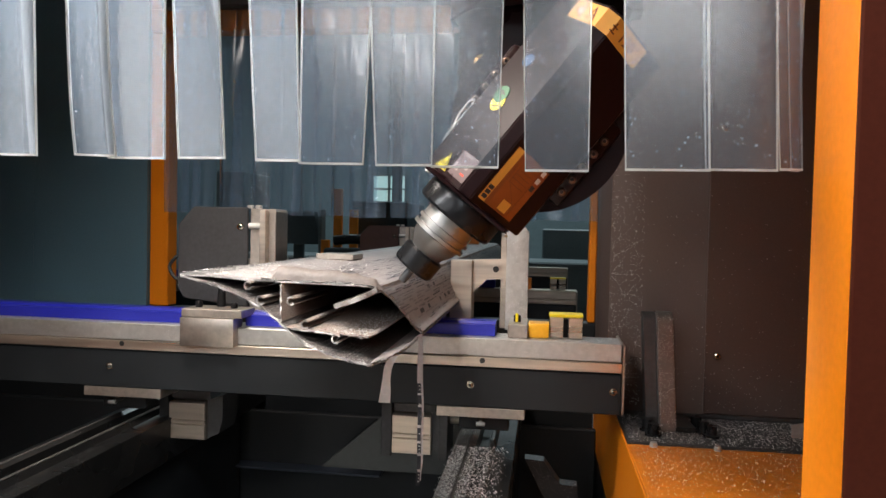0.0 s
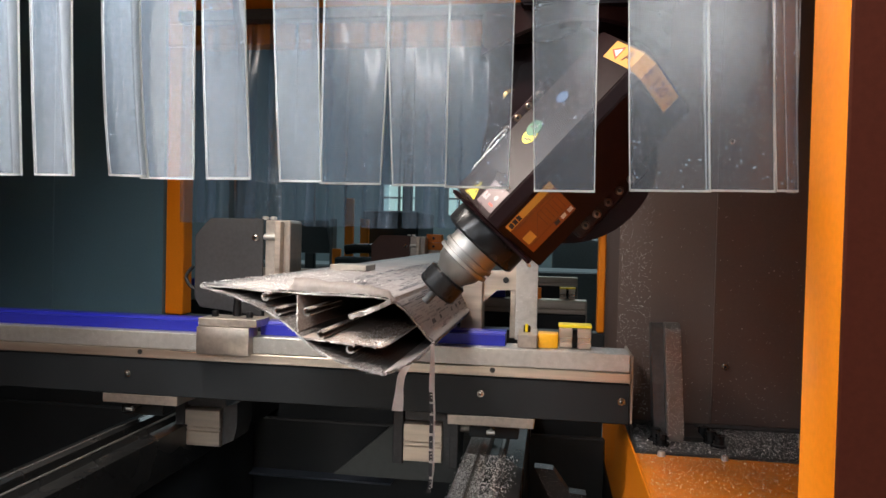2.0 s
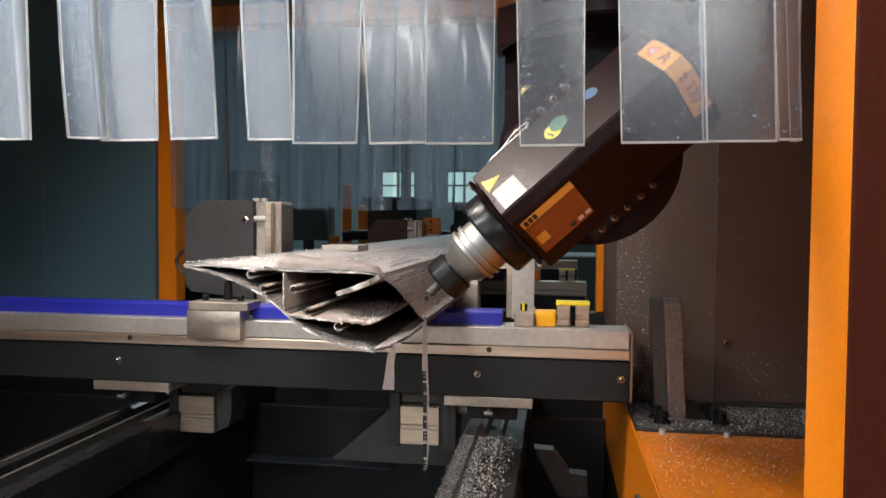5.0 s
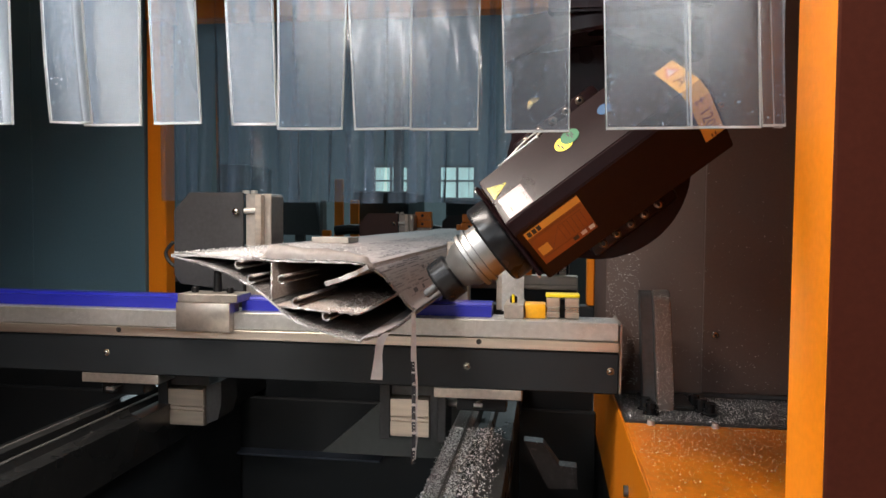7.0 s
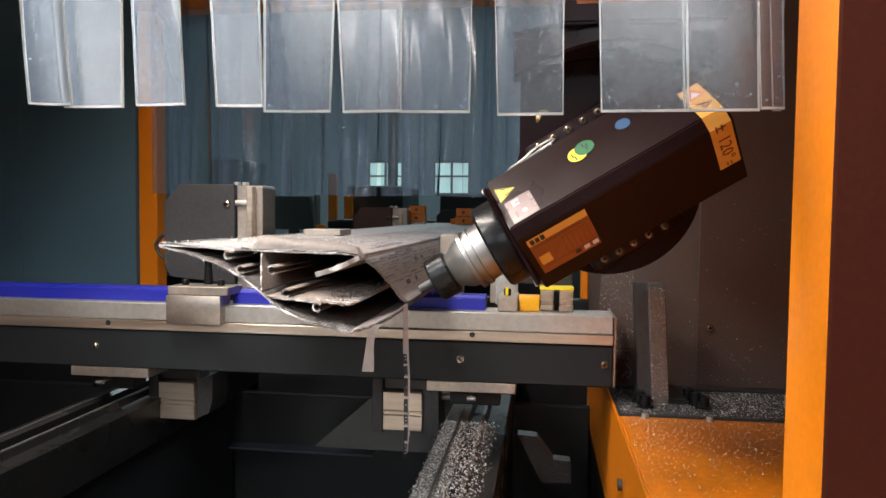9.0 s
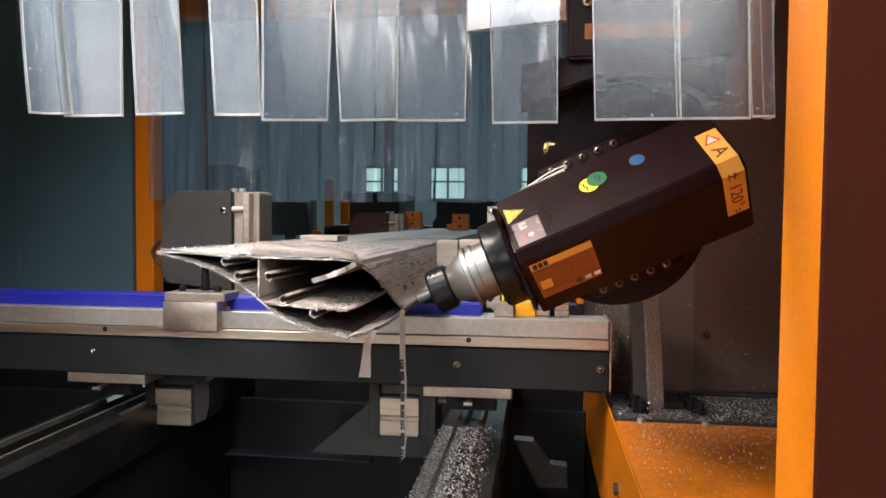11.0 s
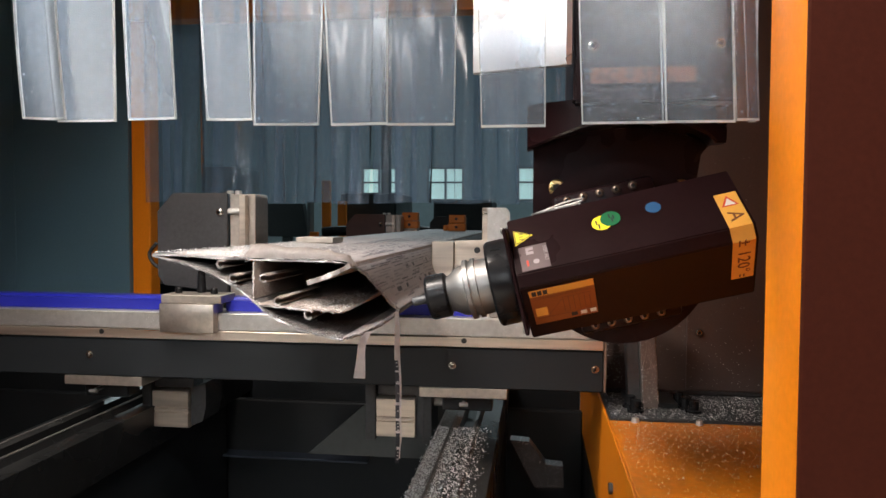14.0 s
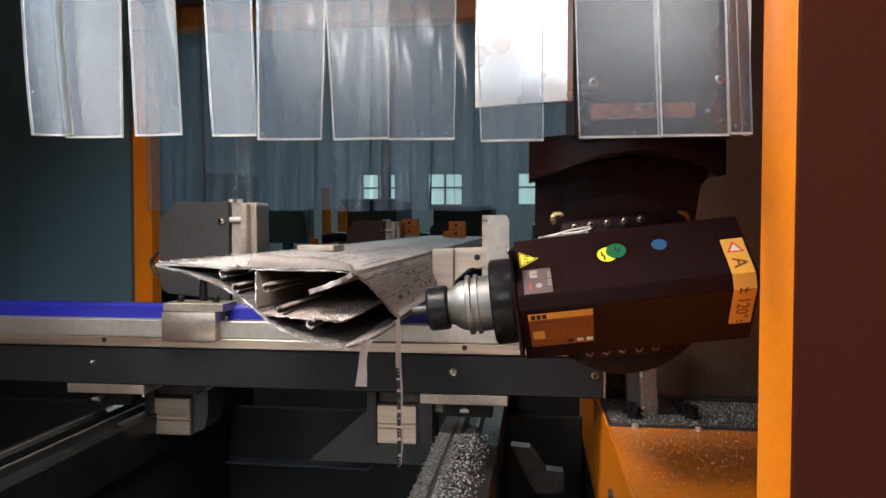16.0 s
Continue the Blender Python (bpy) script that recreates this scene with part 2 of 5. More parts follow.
# ---------------- mesh helpers ----------------
def bx(bm, x0, x1, y0, y1, z0, z1, bevel=0.0, seg=1):
    r = bmesh.ops.create_cube(bm, size=1, matrix=Matrix.LocRotScale(((x0 + x1) / 2, (y0 + y1) / 2, (z0 + z1) / 2), None, (abs(x1 - x0), abs(y1 - y0), abs(z1 - z0))))
    if bevel:
        edges = list({e for v in r["verts"] for e in v.link_edges})
        bmesh.ops.bevel(bm, geom=edges, offset=bevel, segments=seg, affect="EDGES", profile=0.5)
    return bm


def cy(bm, a, b, r0, r1=None, seg=24):
    a, b = Vector(a), Vector(b)
    d = b - a
    m = Matrix.Translation((a + b) / 2) @ d.to_track_quat("Z", "Y").to_matrix().to_4x4()
    bmesh.ops.create_cone(bm, cap_ends=True, segments=seg, radius1=r0, radius2=r0 if r1 is None else r1, depth=d.length, matrix=m)
    return bm


def prism(bm, outline, y0, y1, axis="y", slope=0.0):
    """An outline in x, z (or y, z for axis x, x, y for axis z) drawn out along the axis."""
    def at(p, w):
        return {"y": (p[0], w, p[1]), "x": (w, p[0], p[1]), "z": (p[0], p[1], w)}[axis]
    a = [bm.verts.new(at(p, y0)) for p in outline]
    b = [bm.verts.new(at(p, y1)) for p in outline]
    n = len(outline)
    fs = [bm.faces.new(a), bm.faces.new(b[::-1])]
    for i in range(n):
        fs.append(bm.faces.new((a[i], b[i], b[(i + 1) % n], a[(i + 1) % n])))
    bmesh.ops.recalc_face_normals(bm, faces=fs)
    return bm


def band(points, thick):
    """A closed outline: an open line given a thickness."""
    left, right = [], []
    for i, p in enumerate(points):
        q0, q1 = points[max(0, i - 1)], points[min(len(points) - 1, i + 1)]
        d = Vector((q1[0] - q0[0], q1[1] - q0[1])).normalized()
        n = Vector((-d.y, d.x)) * thick / 2
        left.append((p[0] + n.x, p[1] + n.y))
        right.append((p[0] - n.x, p[1] - n.y))
    return left + right[::-1]


def smooth_line(points, steps=6):
    out = []
    for i in range(len(points) - 1):
        p0, p1, p2, p3 = (Vector(points[max(0, min(len(points) - 1, i + k))]) for k in (-1, 0, 1, 2))
        for s in range(steps):
            t = s / steps
            out.append(tuple(0.5 * (2 * p1 + (p2 - p0) * t + (2 * p0 - 5 * p1 + 4 * p2 - p3) * t * t + (3 * p1 - p0 - 3 * p2 + p3) * t ** 3)))
    return out + [tuple(points[-1])]


def lathe(bm, rings, seg=40, axis="x"):
    """Rings of (place along the axis, radius) turned round it."""
    rows = []
    for w, r in rings:
        row = []
        for k in range(seg):
            a = 2 * math.pi * k / seg
            c, s = r * math.cos(a), r * math.sin(a)
            row.append(bm.verts.new((w, c, s) if axis == "x" else (c, s, w) if axis == "z" else (c, w, s)))
        rows.append(row)
    fs = []
    for i in range(len(rows) - 1):
        for k in range(seg):
            fs.append(bm.faces.new((rows[i][k], rows[i][(k + 1) % seg], rows[i + 1][(k + 1) % seg], rows[i + 1][k])))
    fs += [bm.faces.new(rows[0]), bm.faces.new(rows[-1])]
    bmesh.ops.recalc_face_normals(bm, faces=fs)
    return bm


def finish(name, bm, mats, smooth=None):
    me = bpy.data.meshes.new(name)
    bm.to_mesh(me)
    bm.free()
    for m in mats if isinstance(mats, (list, tuple)) else (mats,):
        me.materials.append(m)
    if smooth:
        me.polygons.foreach_set("use_smooth", [True] * len(me.polygons))
        me.set_sharp_from_angle(angle=radians(smooth))
    return me


def part(name, bm, mat, parent, label="", smooth=32):
    ob = new(name, finish(name, bm, mat, smooth))
    ob.parent = parent
    return tagged(ob, label)


def thing(name, label, category, group="", at=None):
    ob = new(name)
    ob.empty_display_size = 0.05
    if at is not None:
        ob.matrix_world = at
    return tagged(ob, label, category, group)


def solid(name, bm, mat, label, category, kind="", smooth=32, group=""):
    return tagged(new(name, finish(name, bm, mat, smooth)), label, category, group, kind)


def B():
    return bmesh.new()


def lettering(name, text, size, mat, parent, m, depth=0.0002):
    c = bpy.data.curves.new(name, "FONT")
    c.body, c.size, c.extrude, c.align_x, c.align_y, c.resolution_u = text, size, depth, "CENTER", "CENTER", 2
    tmp = bpy.data.objects.new(name, c)
    scene.collection.objects.link(tmp)
    me = bpy.data.meshes.new_from_object(tmp.evaluated_get(bpy.context.evaluated_depsgraph_get()))
    bpy.data.objects.remove(tmp)
    me.transform(m)
    if m.determinant() < 0:
        me.flip_normals()
    me.materials.clear()
    me.materials.append(mat)
    ob = new(name, me)
    ob.parent = parent
    return ob


def screw(bm, at, r, h, direction=(0, -1, 0), socket=True):
    """A cap screw: head with a hexagon socket."""
    a, d = Vector(at), Vector(direction)
    cy(bm, a, a + d * h * 0.8, r, r, 16)
    cy(bm, a + d * h * 0.8, a + d * h, r, r * 0.82, 16)
    if socket:
        cy(bm, a + d * h * 0.98, a + d * (h + 0.0004), r * 0.5, r * 0.5, 6)


def dome_screw(bm, at, r, h):
    """A button-head screw facing -y: domed head, its recessed socket painted dark for shade (second material)."""
    x, y, z = at
    rings = [(y, r)] + [(y - h * math.sin(a), r * (0.42 + 0.58 * math.cos(a))) for a in (0.35, 0.7, 1.05, 1.35, 1.57)] + [(y - h * 0.45, r * 0.38)]
    rows = [[bm.verts.new((x + q * math.cos(math.pi * k / 10), w, z + q * math.sin(math.pi * k / 10))) for k in range(20)] for w, q in rings]
    fs = [bm.faces.new((p[k], p[(k + 1) % 20], q[(k + 1) % 20], q[k])) for p, q in zip(rows, rows[1:]) for k in range(20)]
    well = bm.faces.new(rows[-1])
    for f in fs[-20:] + [well]:
        f.material_index = 1
    bmesh.ops.recalc_face_normals(bm, faces=fs + [well])
    return bm


def swarf(name, count, place, size, mat, label, seed, parent=None):
    """Small loose chips as slivers: place(rng) gives a point and a lift."""
    rng = random.Random(seed)
    vs, fs = [], []
    for _ in range(count):
        p = Vector(place(rng))
        s = size * rng.uniform(0.4, 1.5)
        q = Euler((rng.uniform(-0.9, 0.9), rng.uniform(-0.9, 0.9), rng.uniform(0, 6.28))).to_matrix()
        k = len(vs)
        w = rng.uniform(0.25, 0.9)
        for v in ((-s, -s * w, 0), (s, -s * w * 0.6, s * 0.2), (s * 0.7, s * w, s * 0.5), (-s * 0.6, s * w * 0.7, s * 0.25)):
            vs.append(p + q @ Vector(v) + Vector((0, 0, s * 0.4)))
        vs.append(p + Vector((0, 0, s * 0.9)))
        fs += [(k, k + 1, k + 2, k + 3), (k, k + 1, k + 4), (k + 1, k + 2, k + 4), (k + 2, k + 3, k + 4), (k + 3, k, k + 4)]
    me = bpy.data.meshes.new(name)
    me.from_pydata(vs, [], fs)
    me.materials.append(mat)
    ob = new(name, me)
    if parent:
        ob.parent = parent
        return tagged(ob, label, kind="stuff")
    return tagged(ob, label, "swarf", kind="stuff")


# ---------------- hall round the machine ----------------
solid("floor", bx(B(), -7, 7, -6, 12, -0.1, 0.0), CONCRETE, "grey concrete hall floor", "floor", "structure")
solid("ceiling", bx(B(), -7, 7, -6, 12, 5.2, 5.3), HALL_WALL, "grey hall ceiling", "ceiling", "structure")
solid("wall_west", bx(B(), -7.1, -7, -6, 12, 0, 5.2), HALL_WALL, "grey-green hall wall", "wall", "structure")
solid("wall_east", bx(B(), 7, 7.1, -6, 12, 0, 5.2), HALL_WALL, "grey-green hall wall", "wall", "structure")
# Unseen windows added behind the camera to brighten the curtain strips.
SOUTH = [(-6.2, -4.6), (-4.3, -2.7), (-2.4, -0.8), (0.2, 1.8)]
south = B()
x = -7
for a, c in SOUTH:
    bx(south, x, a, -6.2, -6, 0, 5.2)
    bx(south, a, c, -6.2, -6, 0, 2.35)
    bx(south, a, c, -6.2, -6, 4.5, 5.2)
    x = c
bx(south, x, 7, -6.2, -6, 0, 5.2)
solid("wall_south", south, HALL_WALL, "grey-green hall wall with added glowing windows", "wall", "structure")
for i, (a, c) in enumerate(SOUTH):
    w = thing("window_%d" % (i + 4), "unseen glowing window added to light the front strips, in a grey frame", "window")
    w["kind"] = "structure"
    f = B()
    for q in ((a, c, 2.35, 2.41), (a, c, 4.44, 4.5), (a, a + 0.06, 2.41, 4.44), (c - 0.06, c, 2.41, 4.44), ((a + c) / 2 - 0.03, (a + c) / 2 + 0.03, 2.41, 4.44), (a + 0.06, c - 0.06, 3.40, 3.46)):
        bx(f, q[0], q[1], -6.08, -6.02, q[2], q[3])
    part("window_frame", f, HALL_GREY, w)
    part("pane", bx(B(), a, c, -6.14, -6.12, 2.35, 4.5), FILL_GLOW, w, "bright glowing pane")
north = B()
WINS = [(-3.10, -2.42), (-1.87, -1.18), (-0.22, 0.5)]
edges = sorted(WINS)
x = -7
for a, b in edges:
    bx(north, x, a, 12, 12.2, 0, 5.2)
    bx(north, a, b, 12, 12.2, 0, 1.47)
    bx(north, a, b, 12, 12.2, 2.1, 5.2)
    x = b
bx(north, x, 7, 12, 12.2, 0, 5.2)
solid("wall_north", north, HALL_WALL, "grey-green far hall wall with windows", "wall", "structure")
for i, (a, b) in enumerate(edges):
    w = thing("window_%d" % (i + 1), "bright daylight window in a grey frame", "window")
    w["kind"] = "structure"
    f = B()
    for q in ((a, b, 1.47, 1.51), (a, b, 2.06, 2.1), (a, a + 0.04, 1.51, 2.06), (b - 0.04, b, 1.51, 2.06), ((a + b) / 2 - 0.02, (a + b) / 2 + 0.02, 1.51, 2.06), (a + 0.04, b - 0.04, 1.80, 1.83)):
        bx(f, q[0], q[1], 12.02, 12.08, q[2], q[3])
    part("window_frame", f, HALL_GREY, w)
    part("pane", bx(B(), a, b, 12.1, 12.12, 1.47, 2.1), WINDOW_GLOW, w, "bright glowing pane")

# ---------------- machine enclosure ----------------
RY = 0.60


def rear_frame():
    f = thing("rear_frame", "orange painted steel frame of the rear opening", "frame")
    part("post", bx(B(), -0.908, -0.858, RY, RY + 0.05, 0.932, 1.640, 0.003), ORANGE, f)
    part("post", bx(B(), 0.222, 0.2395, RY, RY + 0.05, 0.932, 1.640, 0.003), ORANGE, f)
    part("sill", bx(B(), -0.93, 0.2415, RY, RY + 0.055, 0.60, 0.930, 0.003), BLACK_COAT, f, "black lower sill")
    part("lintel", bx(B(), -0.908, 0.262, RY - 0.006, RY + 0.05, 1.642, 1.70, 0.003), ORANGE, f)


rear_frame()
solid("wall_left_base", bx(B(), -2.4, -0.932, RY - 0.01, RY + 0.03, 0.0, 0.928), BLACK_COAT, "black lower enclosure panel", "panel", "structure")
solid("wall_left", bx(B(), -2.4, -0.91, RY - 0.01, RY + 0.03, 0.932, 2.3), PANEL_COAT, "dark blue-grey coated enclosure panel", "panel", "structure")
solid("wall_left_seam", bx(B(), -1.232, -1.228, RY - 0.0125, RY - 0.0102, 0.934, 2.3, 0.001), PANEL_COAT, "folded seam of the dark enclosure panel", "panel", "structure")
solid("wall_above_opening", bx(B(), -0.91, 0.30, RY + 0.002, RY + 0.03, 1.702, 2.3), ORANGE, "orange panel above the rear opening", "panel", "structure")
solid("wall_side_left", bx(B(), -2.44, -2.4, -0.74, RY, 0.0, 2.3), PANEL_COAT, "dark enclosure side panel", "panel", "structure")
solid("ceiling_machine", bx(B(), -2.44, 1.6, -0.74, RY + 0.03, 2.3, 2.34), PANEL_COAT, "dark enclosure roof", "ceiling", "structure")

right_wall = B()
prism(right_wall, [(0.240, 0.598), (0.218, 0.22), (0.232, 0.16), (0.286, 0.128), (1.6, 0.128), (1.6, 0.598)], 0.838, 2.3, "z")
solid("wall_right", right_wall, WALL_COAT, "dark grey coated right enclosure wall", "wall", "structure")
solid("wall_right_base", bx(B(), 0.2465, 1.6, 0.132, 0.598, 0.0, 0.824), BLACK_COAT, "dark machine base under the right wall", "machine base", "structure")
solid("wall_right_panel", bx(B(), 0.392, 1.58, 0.120, 0.126, 0.845, 2.28, 0.001), WALL_COAT, "screwed dark panel on the right wall", "panel", "structure")
for zz in (0.945, 1.335, 1.75):
    b = dome_screw(B(), (0.412, 0.120, zz), 0.0068, 0.0045)
    solid("panel_screw", b, (SHINY, RUBBER), "small bright domed panel screw", "screw", group="panel screws")
solid("wall_side_right", bx(B(), 1.56, 1.6, -0.74, 0.12, 0.0, 2.3), WALL_COAT, "dark enclosure side panel", "panel", "structure")

# front face of the enclosure, orange, with the feed opening
jamb = B()
bx(jamb, 0.2597, 1.4, -0.792, -0.738, 0.0, 2.3, 0.003, 2)
front_right = solid("wall_front_right", jamb, ORANGE, "orange painted front panel beside the opening", "panel", "structure")
# Added sheet: paints the front panel's orange dark, as it stands in shade.
SHADE_COVER = material("shaded_orange_paint", (0.058, 0.011, 0.005), 0.7, 0.0, 300, 0.15, 0.08, 4)
SHADE_COVER.node_tree.nodes["Principled BSDF"].inputs["Specular IOR Level"].default_value = 0.12
part("shade_sheet", bx(B(), 0.2602, 1.4, -0.7955, -0.7925, 0.0, 2.3, 0.001), SHADE_COVER, front_right, "added dark sheet for the orange panel's shaded front")
solid("wall_front_left", bx(B(), -2.4, -0.86, -0.792, -0.738, 0.0, 2.3, 0.003), ORANGE, "orange painted front panel beside the opening", "panel", "structure")
solid("wall_front_top", bx(B(), -0.858, 0.259, -0.792, -0.738, 1.62, 2.3, 0.003), ORANGE, "orange painted front panel above the opening", "panel", "structure")


# ---------------- strip curtains ----------------
def strip(name, rows, z_top, z_bot, y, thick, bow, mats, label, group, swing=0.0, seed=0, bend=2.2, wave=0.0):
    """One PVC strip: rows of (x left, x right) at the top and at the bottom, with a sideways bend and a curl."""
    (tl, tr), (bl, br) = rows
    rng = random.Random(seed)
    ph, tw = rng.uniform(0, 6), rng.uniform(-0.6, 0.6)
    us = [k / 16 for k in range(17)] if wave else [0.0, 0.015, 0.15, 0.3, 0.5, 0.7, 0.85, 0.985, 1.0]
    vs = [j / 22 for j in range(22)] + [0.9965, 1.0]
    nz, nx = len(vs) - 1, len(us) - 1
    bm = B()
    front, back = [], []
    for j in range(nz + 1):
        v = vs[j]
        e = v ** bend
        xl, xr = tl + (bl - tl) * e, tr + (br - tr) * e
        z = z_top + (z_bot - z_top) * v
        fr, bk = [], []
        for i in range(nx + 1):
            u = us[i]
            yy = y + bow * (1 - (2 * u - 1) ** 2) * (0.4 + 0.6 * math.sin(ph + 2.2 * v)) + swing * e + tw * 0.006 * (u - 0.5) * v
            yy += wave * v * (math.sin(6.5 * u + ph + 3.1 * v) + 0.55 * math.sin(13.0 * u - 4.0 * v + 2 * ph) * math.sin(5 * v + ph))
            xx = xl + (xr - xl) * u
            fr.append(bm.verts.new((xx, yy, z)))
            bk.append(bm.verts.new((xx, yy + thick, z)))
        front.append(fr)
        back.append(bk)
    fs = []
    for j in range(nz):
        for i in range(nx):
            a = bm.faces.new((front[j][i], front[j + 1][i], front[j + 1][i + 1], front[j][i + 1]))
            c = bm.faces.new((back[j][i], back[j][i + 1], back[j + 1][i + 1], back[j + 1][i]))
            if i in (0, nx - 1) or j == nz - 1:
                a.material_index = c.material_index = 1
        for i in (0, nx):
            f = bm.faces.new((front[j][i], back[j][i], back[j + 1][i], front[j + 1][i]))
            f.material_index = 1
    for j in (0, nz):
        for i in range(nx):
            f = bm.faces.new((front[j][i], front[j][i + 1], back[j][i + 1], back[j][i]))
            f.material_index = 1
    bmesh.ops.recalc_face_normals(bm, faces=bm.faces[:])
    return tagged(new(name, finish(name, bm, mats, 50)), label, "curtain strip", group)


# x left and right 0.29 m below the rail, x left and right at the foot, foot height, foot depth, bend
FRONT = [
    (-0.2790, -0.2540, -0.2640, -0.2400, 1.1960, -0.757, 2.2), (-0.2450, -0.2150, -0.2280, -0.2020, 1.1960, -0.757, 2.6),
    (-0.1866, -0.1610, -0.1720, -0.1470, 1.1960, -0.760, 6.0), (-0.1680, -0.1260, -0.1560, -0.1190, 1.1950, -0.752, 2.6),
    (-0.1200, -0.0890, -0.1080, -0.0770, 1.1950, -0.757, 2.2), (-0.0700, -0.0400, -0.0580, -0.0310, 1.1940, -0.757, 2.2),
    (-0.0420, 0.0030, -0.0420, -0.0010, 1.1950, -0.726, 2.2), (0.0010, 0.0430, 0.0070, 0.0430, 1.1945, -0.726, 2.2),
    (0.0430, 0.0850, 0.0430, 0.0840, 1.1935, -0.729, 2.2), (0.0960, 0.1370, 0.1000, 0.1380, 1.1920, -0.727, 2.2),
    (0.1550, 0.2030, 0.1590, 0.2075, 1.1930, -0.729, 2.2), (0.2010, 0.2430, 0.2060, 0.2470, 1.1940, -0.722, 2.2),
    (0.2400, 0.2540, 0.2460, 0.2585, 1.1940, -0.728, 2.2), (0.2480, 0.2580, 0.2540, 0.2585, 1.1940, -0.722, 2.2),
]
# Strips given the hazier film because they are lit more strongly.
LIT_STRIPS = (0, 1, 2, 4, 5)
for i, (a, b, c, d, zb, yb, bend) in enumerate(FRONT):
    e = ((1.60 - 1.3135) / (1.60 - zb)) ** bend
    ytop = -0.748 if bend > 5 else -0.733 if yb < -0.74 else yb
    strip("curtain_strip", (((a - e * c) / (1 - e), (b - e * d) / (1 - e)), (c, d)), 1.60, zb, ytop, 0.0022, 0.0045 if i in LIT_STRIPS else 0.0015,
          (PVC_LIT if i in LIT_STRIPS else PVC, PVC_EDGE), "plastic curtain strip over the front opening, hazier for its brighter light" if i in LIT_STRIPS else "clear scratched plastic curtain strip over the front opening", "front curtain strips", yb - ytop, i, bend)
solid("curtain_rail", bx(B(), -0.85, 0.255, -0.736, -0.72, 1.58, 1.615, 0.002), ALU, "aluminium clamping rail for the curtain strips", "rail")
rng = random.Random(5)
x = -0.855
i = 0
while x < 0.20:
    w = rng.uniform(0.05, 0.075)
    d = rng.uniform(-0.008, 0.008)
    strip("curtain_strip", ((x, x + w), (x + d, x + w + d)), 1.69, 1.176 + rng.uniform(-0.003, 0.003), RY - 0.024 - 0.010 * (i % 3), 0.002, rng.uniform(-0.018, 0.018),
          (PVC_BACK, PVC_BACK), "clear wavy plastic curtain strip over the rear opening", "rear curtain strips", rng.uniform(-0.02, 0.0), 40 + i, 2.2, rng.uniform(0.001, 0.003))
    x += w * 0.82
    i += 1
solid("curtain_rail", bx(B(), -0.855, 0.22, RY - 0.050, RY - 0.008, 1.692, 1.72, 0.002), DARK_STEEL, "dark clamping rail for the rear strips", "rail")


# ---------------- clamping beam ----------------
def beam(y, right, z=0.0, full=True):
    t = thing("clamping_beam", "black steel cross beam with aluminium top plates", "machine beam", "cross beams")
    part("beam_body", bx(B(), -1.55, right, y, y + 0.12, 0.863 + z, 0.9285 + z, 0.002), BLACK_COAT, t, "black coated beam body")
    part("top_plate", bx(B(), -1.55, right, y - 0.003, y + 0.10, 0.9302 + z, 0.9465 + z, 0.0012), ALU, t, "lower brushed aluminium plate")
    part("top_plate", bx(B(), -1.55, right - 0.001, y - 0.001, y + 0.065, 0.9475 + z, 0.977 + z, 0.0015), ALU_WORN if full else ALU, t, "upper brushed aluminium plate")
    part("end_plate", bx(B(), right + 0.0005, right + 0.0045, y + 0.001, y + 0.118, 0.864 + z, 0.974 + z, 0.001), STEEL, t, "thin steel end plate")
    if full:
        for bxx in (-1.05, -0.635, 0.0, 0.228):
            b = B()
            cy(b, (bxx, y, 0.900), (bxx, y - 0.001, 0.900), 0.0060, 0.0056, 20)
            dome_screw(b, (bxx, y - 0.001, 0.900), 0.0050, 0.0045)
            part("screw", b, (SHINY, RUBBER), t, "bright cap screw with washer")
        # Flat black discs stand for the shade inside two holes.
        for hx in (-0.61, 0.019):
            b = B()
            cy(b, (hx, y - 0.0036, 0.941), (hx, y - 0.001, 0.941), 0.0045, 0.0045, 16)
            part("hole_disc", b, RUBBER, t, "black disc for the shade in a hole")
    for a, c in ((-0.684, -0.540), (-0.055, 0.089)):
        part("carriage_plate", bx(B(), a, c, y + 0.001, y + 0.10, 0.846 + z, 0.8625 + z, 0.001), STEEL, t, "steel carriage plate under the beam")
    return t


beam(0.0, 0.241)
beam(1.30, 0.226, -0.03, False)
beam(2.71, 0.24, -0.03, False)


def pad(x0, x1, y0=0.022, y1=0.062):
    bm = B()
    prism(bm, [(y0, 0.9775), (y1, 0.9775), (y1, 1.0005), (y0 + 0.012, 1.0005), (y0 + 0.009, 0.9965), (y0, 0.9955)], x0, x1, "x")
    return solid("support_pad", bm, BLUE, "blue plastic support strip on the beam", "pad", group="support pads")


pad(-1.5, -0.502)
pad(-0.395, 0.037)


def clamp_block():
    t = thing("clamp_block", "ground steel clamp block bolted over the beam edge", "clamp")
    part("jaw", bx(B(), -0.495, -0.399, -0.020, 0.02, 0.945, 0.9935, 0.0015, 2), STEEL, t)
    part("cap", bx(B(), -0.493, -0.386, -0.018, 0.040, 0.9945, 1.0085, 0.0012), STEEL, t, "lighter top cap")
    for sx in (-0.475, -0.411):
        b = B()
        screw(b, (sx, 0.010, 1.0085), 0.006, 0.010, (0, 0, 1))
        part("screw", b, BLACK_OX, t, "black cap screw")
    b = B()
    cy(b, (-0.443, 0.03, 1.0085), (-0.443, 0.03, 1.05), 0.008, 0.006, 16)
    cy(b, (-0.443, 0.03, 1.05), (-0.443, 0.03, 1.062), 0.011, 0.011, 6)
    part("pin", b, BLACK_OX, t, "black clamp pin")


clamp_block()


